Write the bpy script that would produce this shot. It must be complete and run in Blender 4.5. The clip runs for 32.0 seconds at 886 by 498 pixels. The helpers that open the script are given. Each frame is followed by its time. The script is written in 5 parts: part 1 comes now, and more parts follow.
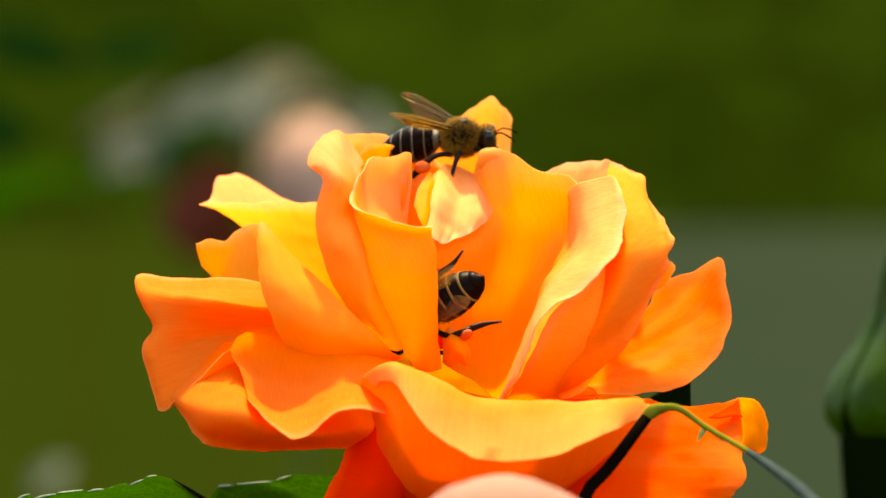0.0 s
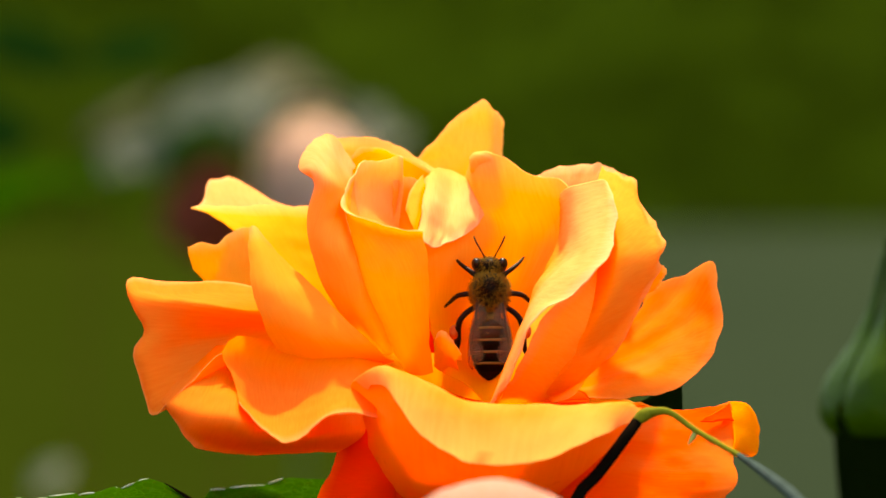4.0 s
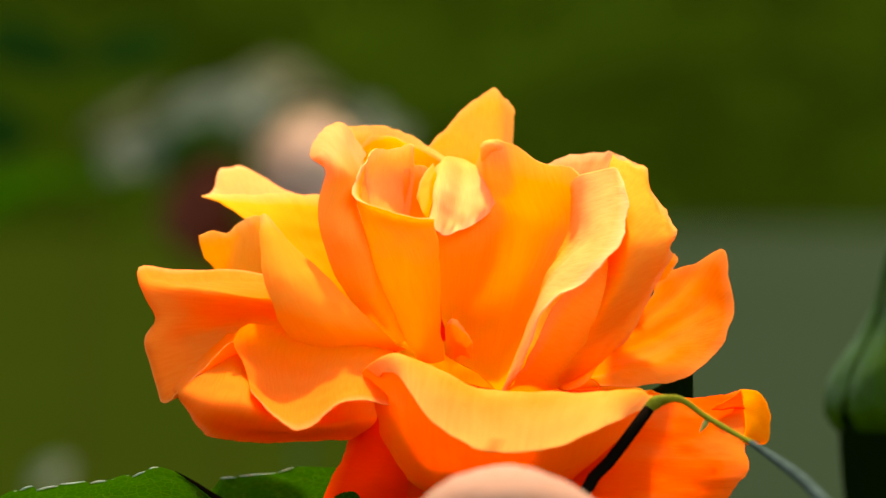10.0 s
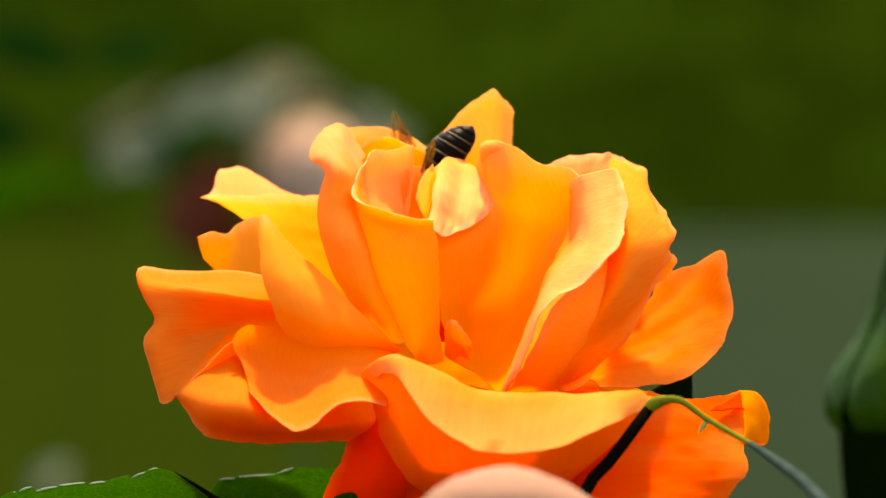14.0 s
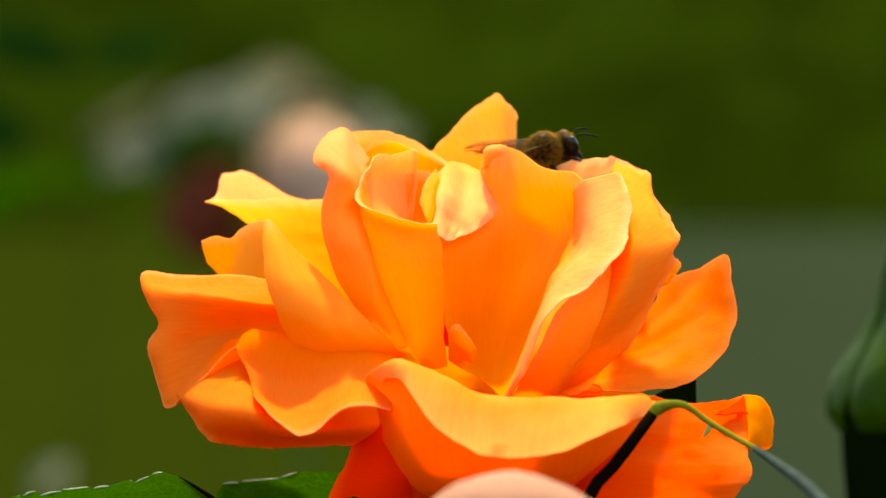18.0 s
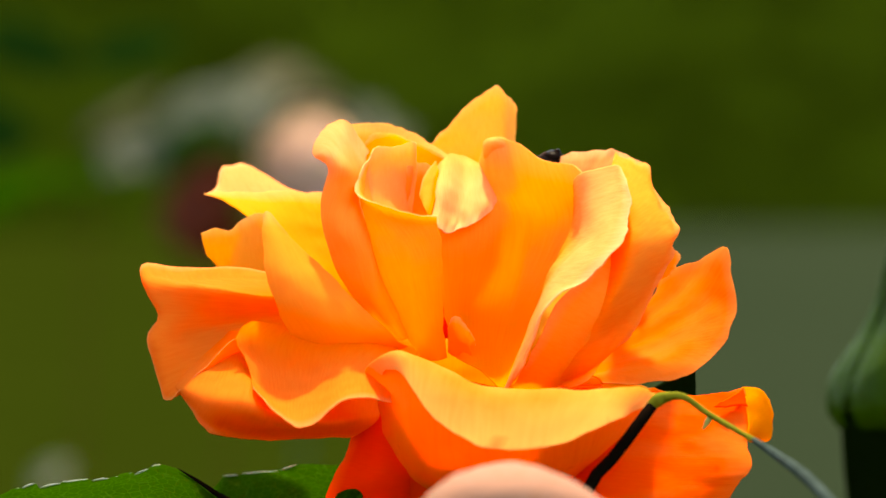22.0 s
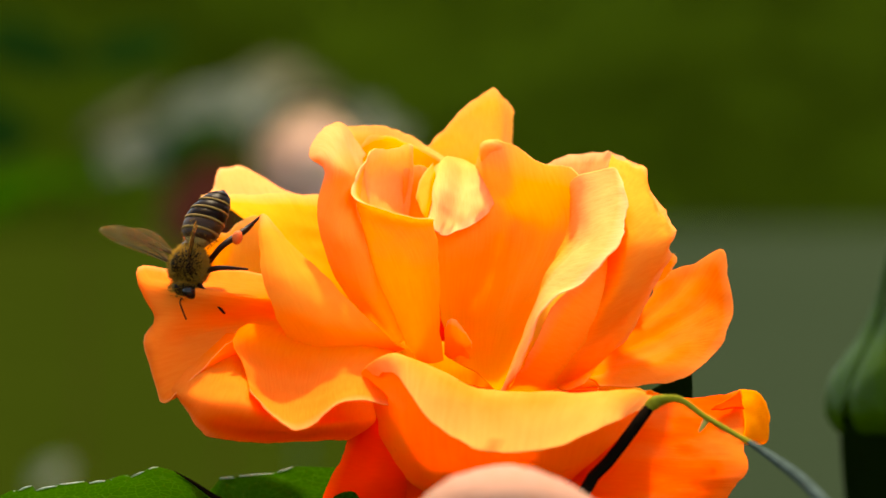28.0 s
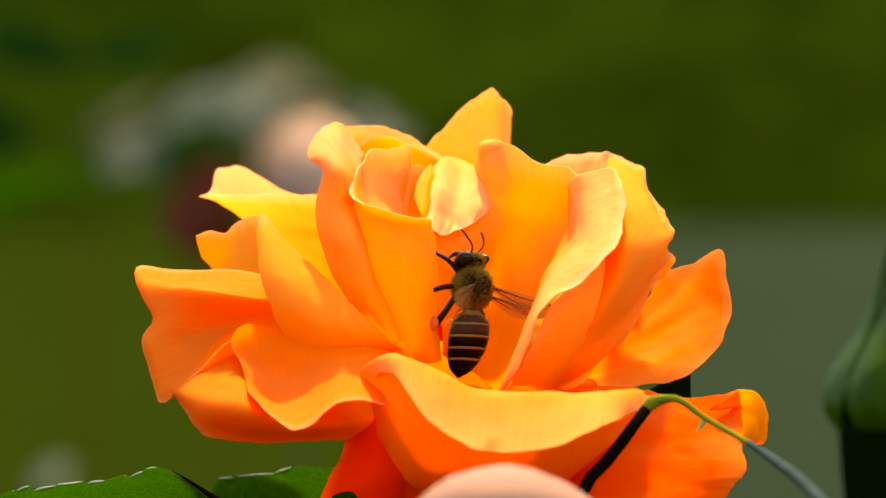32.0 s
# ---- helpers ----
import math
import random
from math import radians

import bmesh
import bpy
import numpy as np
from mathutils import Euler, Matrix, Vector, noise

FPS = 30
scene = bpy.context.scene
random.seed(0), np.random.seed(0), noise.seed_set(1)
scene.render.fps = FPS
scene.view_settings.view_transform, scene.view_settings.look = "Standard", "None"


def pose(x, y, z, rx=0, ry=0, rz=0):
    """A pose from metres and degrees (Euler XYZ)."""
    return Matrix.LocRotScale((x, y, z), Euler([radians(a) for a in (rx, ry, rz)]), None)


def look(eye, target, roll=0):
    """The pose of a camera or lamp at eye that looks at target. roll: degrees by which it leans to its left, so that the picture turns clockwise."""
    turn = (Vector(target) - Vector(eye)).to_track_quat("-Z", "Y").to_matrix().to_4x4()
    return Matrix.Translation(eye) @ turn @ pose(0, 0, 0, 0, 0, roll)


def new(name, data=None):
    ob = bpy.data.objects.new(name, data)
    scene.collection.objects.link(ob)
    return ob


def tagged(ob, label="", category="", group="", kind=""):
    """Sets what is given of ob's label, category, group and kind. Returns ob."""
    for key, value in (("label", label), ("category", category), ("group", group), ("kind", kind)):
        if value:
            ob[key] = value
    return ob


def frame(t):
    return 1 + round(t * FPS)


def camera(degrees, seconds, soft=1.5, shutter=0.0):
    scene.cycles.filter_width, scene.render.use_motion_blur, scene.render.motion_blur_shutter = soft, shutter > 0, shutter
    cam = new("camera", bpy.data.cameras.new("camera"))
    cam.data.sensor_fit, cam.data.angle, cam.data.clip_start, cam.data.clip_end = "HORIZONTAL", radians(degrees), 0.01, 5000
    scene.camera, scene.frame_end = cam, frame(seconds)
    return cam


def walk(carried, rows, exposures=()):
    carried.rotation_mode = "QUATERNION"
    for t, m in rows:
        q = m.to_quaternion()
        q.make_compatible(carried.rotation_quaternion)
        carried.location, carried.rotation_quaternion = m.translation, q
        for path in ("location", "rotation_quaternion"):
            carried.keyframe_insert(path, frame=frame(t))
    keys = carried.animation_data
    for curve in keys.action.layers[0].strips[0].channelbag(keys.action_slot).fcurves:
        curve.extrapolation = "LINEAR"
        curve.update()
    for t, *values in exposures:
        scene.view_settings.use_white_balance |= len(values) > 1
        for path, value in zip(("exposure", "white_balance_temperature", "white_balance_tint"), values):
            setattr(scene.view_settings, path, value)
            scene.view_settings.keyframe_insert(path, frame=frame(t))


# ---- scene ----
# Telephoto view of one garden rose, the rose plant swaying a little in the wind
cam = camera(10.0, 32.0, shutter=0.5)
EYE = (0.0, -0.56, 0.6)
walk(cam, [(0.0, look(EYE, (0, 0, 0.6))), (32.0, look(EYE, (0, 0, 0.6)))],
     exposures=[(0.0, 2.38, 9800, 6), (8.5, 2.38, 9800, 6), (10.5, 2.2, 9800, 1), (20.0, 2.2, 9800, 1), (22.0, 2.3, 9800, 6), (32.0, 2.3, 9800, 6)])
cam.data.dof.use_dof = True
cam.data.dof.focus_distance = 0.552
cam.data.dof.aperture_fstop = 33

# ---- world and sun ----
world = bpy.data.worlds.new("sky_world")
scene.world = world
world.use_nodes = True
wn = world.node_tree.nodes
sky = wn.new("ShaderNodeTexSky")
sky.sky_type = "NISHITA"
sky.sun_disc = False
SUN_EL, SUN_AZ = 68.0, 4.0     # high, behind the rose and a little to the right
sky.sun_elevation = radians(SUN_EL)
sky.sun_rotation = radians(SUN_AZ)
world.node_tree.links.new(sky.outputs[0], wn["Background"].inputs[0])
wn["Background"].inputs[1].default_value = 0.15
sun_data = bpy.data.lights.new("sun", "SUN")
sun_data.energy = 2.2
sun_data.angle = radians(3.0)
sun_data.color = (1.0, 0.95, 0.86)
sun = new("sun", sun_data)
_d = Vector((math.sin(radians(SUN_AZ)) * math.cos(radians(SUN_EL)), math.cos(radians(SUN_AZ)) * math.cos(radians(SUN_EL)), math.sin(radians(SUN_EL))))
sun.matrix_world = look(_d * 3, (0, 0, 0))


# ---- materials ----
def mat(name):
    m = bpy.data.materials.new(name)
    m.use_nodes = True
    nt = m.node_tree
    return m, nt.nodes, nt.links, nt.nodes["Principled BSDF"]


def ramp(nodes, stops):
    r = nodes.new("ShaderNodeValToRGB")
    el = r.color_ramp.elements
    el[0].position, el[0].color = stops[0][0], (*stops[0][1], 1)
    el[1].position, el[1].color = stops[-1][0], (*stops[-1][1], 1)
    for p, c in stops[1:-1]:
        e = el.new(p)
        e.color = (*c, 1)
    return r


def noise_tex(nodes, links, scale, detail=4, rough=0.55, stretch=None, coord="Object"):
    tc = nodes.new("ShaderNodeTexCoord")
    n = nodes.new("ShaderNodeTexNoise")
    n.inputs["Scale"].default_value = scale
    n.inputs["Detail"].default_value = detail
    n.inputs["Roughness"].default_value = rough
    if stretch:
        mp = nodes.new("ShaderNodeMapping")
        mp.inputs["Scale"].default_value = stretch
        links.new(tc.outputs[coord], mp.inputs[0])
        links.new(mp.outputs[0], n.inputs[0])
    else:
        links.new(tc.outputs[coord], n.inputs[0])
    return n


def mixed(nodes, links, a, b, fac, mode="MIX"):
    """Mix of two colours; a, b and fac are sockets or values."""
    x = nodes.new("ShaderNodeMix")
    x.data_type, x.blend_type = "RGBA", mode
    for sock, v in ((x.inputs[0], fac), (x.inputs[6], a), (x.inputs[7], b)):
        if isinstance(v, (int, float)):
            sock.default_value = v
        elif isinstance(v, tuple):
            sock.default_value = (*v, 1)
        else:
            links.new(v, sock)
    return x.outputs[2]


def bumped(nodes, links, bsdf, height, strength, distance):
    b = nodes.new("ShaderNodeBump")
    b.inputs["Strength"].default_value = strength
    b.inputs["Distance"].default_value = distance
    links.new(height, b.inputs["Height"])
    links.new(b.outputs[0], bsdf.inputs["Normal"])
    return b


def petal_mat(name, heart, body, rim, translucent=0.6, glow=0.3, edge=(0.86, 1.0), streak=0.0):
    """Thin living petal: heart colour at the base, body, paler rim; fine veins along its length."""
    m, n, l, p = mat(name)
    uv = n.new("ShaderNodeTexCoord")
    sep = n.new("ShaderNodeSeparateXYZ")
    l.new(uv.outputs["UV"], sep.inputs[0])
    grad = ramp(n, [(0.0, heart), (min(0.45, edge[0] - 0.05), body), (edge[0], body), (edge[1], rim)])
    l.new(sep.outputs[1], grad.inputs[0])
    veins = noise_tex(n, l, 9.0, 3, 0.5, (9.0, 0.7, 1.0), "UV")
    patch = noise_tex(n, l, 70.0, 3, 0.5)
    vr = ramp(n, [(0.30, (0.95, 0.78, 0.60)), (0.62, (1, 1, 1))])
    l.new(veins.outputs[0], vr.inputs[0])
    fine = noise_tex(n, l, 26.0, 3, 0.6, (11.0, 0.9, 1.0), "UV")
    fr = ramp(n, [(0.35, (0.97, 0.90, 0.82)), (0.65, (1, 1, 1))])
    l.new(fine.outputs[0], fr.inputs[0])
    col = mixed(n, l, grad.outputs[0], vr.outputs[0], 0.55, "MULTIPLY")
    col = mixed(n, l, col, fr.outputs[0], 0.35, "MULTIPLY")
    if streak:      # paler streaks along the petal and a few dark specks
        sv = noise_tex(n, l, 2.2, 4, 0.55, (1.8, 1.2, 1.0), "UV")
        sr = ramp(n, [(0.42, (0, 0, 0)), (0.68, (streak, streak, streak))])
        l.new(sv.outputs[0], sr.inputs[0])
        col = mixed(n, l, col, (1.0, 0.42, 0.10), sr.outputs[0])
        sp = noise_tex(n, l, 260.0, 2, 0.5)
        spr = ramp(n, [(0.66, (1, 1, 1)), (0.76, (0.8, 0.5, 0.4))])
        l.new(sp.outputs[0], spr.inputs[0])
        col = mixed(n, l, col, spr.outputs[0], 0.8, "MULTIPLY")
    pr = ramp(n, [(0.3, (0.93, 0.86, 0.8)), (0.7, (1, 1, 1))])
    l.new(patch.outputs[0], pr.inputs[0])
    col = mixed(n, l, col, pr.outputs[0], 0.7, "MULTIPLY")
    l.new(col, p.inputs["Base Color"])
    p.inputs["Roughness"].default_value = 0.75
    p.inputs["Specular IOR Level"].default_value = 0.015
    b = bumped(n, l, p, mixed(n, l, veins.outputs[0], fine.outputs[0], 0.2), 0.15, 0.0004)
    t = n.new("ShaderNodeBsdfTranslucent")
    l.new(mixed(n, l, col, (1.0, 0.46, 0.012), glow), t.inputs[0])     # light that comes through is purer in colour
    l.new(b.outputs[0], t.inputs["Normal"])
    mx = n.new("ShaderNodeMixShader")
    mx.inputs[0].default_value = translucent
    l.new(p.outputs[0], mx.inputs[1])
    l.new(t.outputs[0], mx.inputs[2])
    l.new(mx.outputs[0], n["Material Output"].inputs[0])
    return m


def plain_mat(name, a, b, scale, rough=0.6, bump=0.3, dist=0.0005, spec=0.4, stretch=None):
    """Two close tones broken up by noise at two scales, with relief."""
    m, n, l, p = mat(name)
    big = noise_tex(n, l, scale, 5, 0.6, stretch)
    small = noise_tex(n, l, scale * 9, 3, 0.6, stretch)
    col = mixed(n, l, a, b, big.outputs[0])
    sr = ramp(n, [(0.3, (0.75, 0.75, 0.75)), (0.7, (1, 1, 1))])
    l.new(small.outputs[0], sr.inputs[0])
    col = mixed(n, l, col, sr.outputs[0], 0.6, "MULTIPLY")
    l.new(col, p.inputs["Base Color"])
    p.inputs["Roughness"].default_value = rough
    p.inputs["Specular IOR Level"].default_value = spec
    bumped(n, l, p, small.outputs[0], bump, dist)
    return m


M_ORANGE = petal_mat("petal_orange", (1.0, 0.48, 0.010), (1.0, 0.54, 0.075), (1.0, 0.58, 0.19), 0.60, 0.3)
M_LOWER = petal_mat("petal_lower_orange", (1.0, 0.22, 0.005), (1.0, 0.26, 0.034), (1.0, 0.37, 0.12), 0.55, 0.12, (0.93, 1.0))
M_MID = petal_mat("petal_mid_orange", (1.0, 0.31, 0.006), (1.0, 0.385, 0.050), (1.0, 0.46, 0.14), 0.55, 0.2)
M_OUTER = petal_mat("petal_outer_orange", (1.0, 0.23, 0.005), (1.0, 0.25, 0.020), (1.0, 0.34, 0.08), 0.55, 0.15, (0.90, 1.0), 0.25)
M_CREAM = petal_mat("petal_cream_edge", (1.0, 0.38, 0.03), (1.0, 0.455, 0.15), (1.0, 0.53, 0.25), 0.50, 0.15)
M_FLAP = petal_mat("petal_pale_flap", (1.0, 0.34, 0.05), (1.0, 0.38, 0.12), (1.0, 0.46, 0.20), 0.48, 0.0)
M_YELLOW = petal_mat("petal_yellow", (1.0, 0.44, 0.010), (1.0, 0.52, 0.04), (1.0, 0.60, 0.22), 0.63, 0.6)
# The red heart colour stands for shade under the curled lip
M_PEACH = petal_mat("petal_peach", (1.0, 0.075, 0.002), (1.0, 0.26, 0.034), (1.0, 0.40, 0.10), 0.46, 0.15, (0.82, 1.0), 0.5)
M_CUP = petal_mat("petal_cup", (1.0, 0.54, 0.07), (1.0, 0.58, 0.17), (1.0, 0.62, 0.27), 0.60, 0.12)
M_CAP = petal_mat("petal_orange_pale_cap", (1.0, 0.50, 0.015), (1.0, 0.54, 0.10), (1.0, 0.52, 0.21), 0.64, 0.2, (0.66, 0.82))
M_RIMMED = petal_mat("petal_orange_pale_rim", (1.0, 0.40, 0.010), (1.0, 0.47, 0.055), (1.0, 0.62, 0.30), 0.62, 0.3, (0.93, 0.985))
# Cream tint carries some of the sunlight on the turned-out lobe
M_LOBE = petal_mat("petal_sunlit_lobe", (1.0, 0.38, 0.09), (1.0, 0.42, 0.15), (1.0, 0.52, 0.24), 0.34, 0.0)
# Shaded copy of the petal: shade on undersides and in gaps as red
M_SHADERED = petal_mat("petal_shade_red", (0.95, 0.06, 0.002), (0.95, 0.055, 0.002), (1.0, 0.13, 0.015), 0.50, 0.0)
M_HANG = petal_mat("petal_hanging", (1.0, 0.08, 0.003), (1.0, 0.100, 0.004), (1.0, 0.18, 0.02), 0.50, 0.03, streak=0.18)
M_CORNER = petal_mat("petal_turned_corner", (1.0, 0.42, 0.02), (1.0, 0.40, 0.015), (1.0, 0.42, 0.03), 0.72, 0.15)
M_BLUEGREY = plain_mat("waxy_grey_green", (0.002, 0.006, 0.003), (0.060, 0.085, 0.080), 330, 1.0, 0.3, 0.0003, 0.0)
# Pale colour that imitates sky reflected along the leaf teeth
M_EDGEGLINT = plain_mat("leaf_edge_sky_glint", (0.16, 0.22, 0.14), (0.30, 0.34, 0.26), 300, 0.5, 0.3, 0.0002, 0.4)
M_SPUR = petal_mat("pale_spur", (0.40, 0.48, 0.18), (0.45, 0.52, 0.24), (0.50, 0.55, 0.30), 0.5, 0.0)
M_PINK = petal_mat("petal_pink", (0.44, 0.26, 0.17), (0.44, 0.24, 0.18), (0.48, 0.29, 0.23), 0.4, 0.0)
M_FARPINK = petal_mat("petal_far_pink", (0.42, 0.31, 0.19), (0.44, 0.27, 0.24), (0.47, 0.35, 0.22), 0.3, 0.0)
M_MAROON = plain_mat("dark_red_leaf", (0.060, 0.0060, 0.001), (0.100, 0.014, 0.002), 40, 0.7, 0.3, 0.0004, 0.1)
M_TANLEAF = plain_mat("faded_tan_leaf", (0.036, 0.034, 0.010), (0.060, 0.052, 0.020), 60, 0.7, 0.3, 0.0005, 0.1)
M_GLOSSLEAF = plain_mat("glossy_leaf", (0.015, 0.027, 0.012), (0.027, 0.042, 0.022), 60, 0.6, 0.3, 0.0005, 0.15)
M_TENDRIL = petal_mat("tendril_green", (0.20, 0.21, 0.02), (0.2, 0.22, 0.03), (0.2, 0.22, 0.03), 0.4, 0.0)
# Near-black: the bud's shade painted onto its hip; the dark sepal shares it
M_HIPSHADE_SEPAL = plain_mat("hip_shade_and_sepal", (0.0015, 0.004, 0.0006), (0.004, 0.008, 0.001), 90, 1.0, 0.3, 0.0003, 0.0)
M_BRIGHT = plain_mat("bright_leaf", (0.008, 0.04, 0.001), (0.02, 0.065, 0.002), 60, 0.9, 0.3, 0.0005, 0.0)
M_STEM = plain_mat("green_stem", (0.03, 0.055, 0.008), (0.05, 0.08, 0.015), 60, 0.6, 0.3, 0.0004, 0.15)
M_TWIG = plain_mat("dark_twig", (0.003, 0.0018, 0.0012), (0.008, 0.0045, 0.0025), 120, 1.0, 0.3, 0.0003, 0.0)
M_LEAF = plain_mat("rose_leaf", (0.004, 0.02, 0.002), (0.010, 0.035, 0.004), 90, 0.9, 0.5, 0.0004, 0.0)
M_BUD = plain_mat("bud_green", (0.005, 0.020, 0.0003), (0.030, 0.066, 0.0008), 110, 0.38, 0.4, 0.0006, 0.04)
M_LAWN = plain_mat("lawn_ground", (0.0080, 0.0136, 0.0010), (0.0112, 0.0176, 0.0017), 0.2, 1.0, 0.3, 0.0005, 0.0)
M_HEDGE = plain_mat("hedge_leaves", (0.037, 0.058, 0.0011), (0.058, 0.081, 0.0018), 0.3, 0.9, 0.3, 0.0005, 0.05)
M_PATH = plain_mat("grey_path", (0.0145, 0.0228, 0.0117), (0.0190, 0.0284, 0.0153), 0.4, 1.0, 0.3, 0.0005, 0.0)


M_BEE = plain_mat("bee_dark_shell", (0.003, 0.0011, 0.0004), (0.008, 0.0026, 0.0008), 900, 0.36, 0.4, 0.00006, 0.025)
M_BAND = plain_mat("bee_pale_band", (0.10, 0.055, 0.012), (0.22, 0.125, 0.030), 1500, 0.8, 0.4, 0.00005, 0.2)
M_BAND_DULL = plain_mat("bee_dull_band", (0.035, 0.022, 0.010), (0.12, 0.082, 0.045), 1500, 0.6, 0.4, 0.00005, 0.3)
M_AMBER = plain_mat("bee_amber_shell", (0.012, 0.004, 0.001), (0.045, 0.014, 0.002), 900, 0.5, 0.4, 0.00008, 0.14)
M_LEG = plain_mat("bee_leg_shell", (0.006, 0.0018, 0.0008), (0.022, 0.0055, 0.0020), 900, 0.5, 0.4, 0.00008, 0.10)
M_FUR = plain_mat("bee_fur", (0.13, 0.060, 0.007), (0.30, 0.155, 0.025), 1500, 0.9, 0.3, 0.0001, 0.03)
M_POLLEN = plain_mat("pollen_orange", (0.50, 0.060, 0.004), (0.70, 0.105, 0.006), 1800, 0.8, 0.6, 0.0001)
M_EYE = plain_mat("bee_eye", (0.004, 0.003, 0.002), (0.009, 0.006, 0.004), 2500, 0.25, 0.3, 0.00002, 0.2)


def wing_mat():
    """Clear membrane, faintly amber, that glows a little against the light."""
    m, n, l, p = mat("bee_wing")
    p.inputs["Base Color"].default_value = (0.46, 0.36, 0.23, 1)
    p.inputs["Roughness"].default_value = 0.22
    w = noise_tex(n, l, 900, 3)
    bumped(n, l, p, w.outputs[0], 0.5, 0.0001)
    t = n.new("ShaderNodeBsdfTransparent")
    t.inputs[0].default_value = (0.86, 0.73, 0.50, 1)
    g = n.new("ShaderNodeBsdfTranslucent")
    g.inputs[0].default_value = (0.70, 0.46, 0.15, 1)
    skin = n.new("ShaderNodeMixShader")
    skin.inputs[0].default_value = 0.5
    l.new(p.outputs[0], skin.inputs[1])
    l.new(g.outputs[0], skin.inputs[2])
    mx = n.new("ShaderNodeMixShader")
    mx.inputs[0].default_value = 0.10
    l.new(t.outputs[0], mx.inputs[1])
    l.new(skin.outputs[0], mx.inputs[2])
    l.new(mx.outputs[0], n["Material Output"].inputs[0])
    return m


M_WING = wing_mat()


# ---- mesh helpers ----
def part(name, bm, material, parent=None, label="", smooth=True):
    me = bpy.data.meshes.new(name)
    bm.to_mesh(me)
    bm.free()
    if smooth:
        for f in me.polygons:
            f.use_smooth = True
    me.materials.append(material)
    ob = new(name, me)
    ob.parent = parent
    if label:
        tagged(ob, label)
    return ob


def empty(name, place=(0, 0, 0)):
    ob = new(name)
    ob.empty_display_size = 0.01
    ob.location = place
    return ob


def gaps(points):
    """Spacing of a curve's handles along it."""
    return np.maximum(np.linalg.norm(np.diff(np.array(points, float), axis=0), axis=1), 1e-6) ** 0.5


def spline(points, count, seg=None):
    """Catmull-Rom curve through the points, evenly sampled; seg: spacing taken over from another curve."""
    p = np.array(points, float)
    seg = gaps(p) if seg is None else seg
    t = np.concatenate([[0], np.cumsum(seg)])
    m = np.empty_like(p)
    if len(p) == 2:
        m[:] = (p[1] - p[0]) / t[1]
    else:
        d = np.diff(p, axis=0) / seg[:, None]
        m[1:-1] = (d[:-1] * seg[1:, None] + d[1:] * seg[:-1, None]) / (seg[:-1] + seg[1:])[:, None]
        m[0], m[-1] = 1.5 * d[0] - 0.5 * m[1], 1.5 * d[-1] - 0.5 * m[-2]
    s = np.linspace(0, t[-1], count) if np.isscalar(count) else np.array(count) * t[-1]
    i = np.clip(np.searchsorted(t, s, "right") - 1, 0, len(p) - 2)
    h = seg[i][:, None]
    x = ((s - t[i])[:, None]) / h
    return ((2 * x**3 - 3 * x**2 + 1) * p[i] + (x**3 - 2 * x**2 + x) * h * m[i]
            + (3 * x**2 - 2 * x**3) * p[i + 1] + (x**3 - x**2) * h * m[i + 1])


def steps(count):
    """Fractions from 0 to 1, close together at both ends so that rims stay crisp."""
    return np.concatenate([[0, 0.005], np.linspace(0.02, 0.98, count - 4), [0.995, 1]])


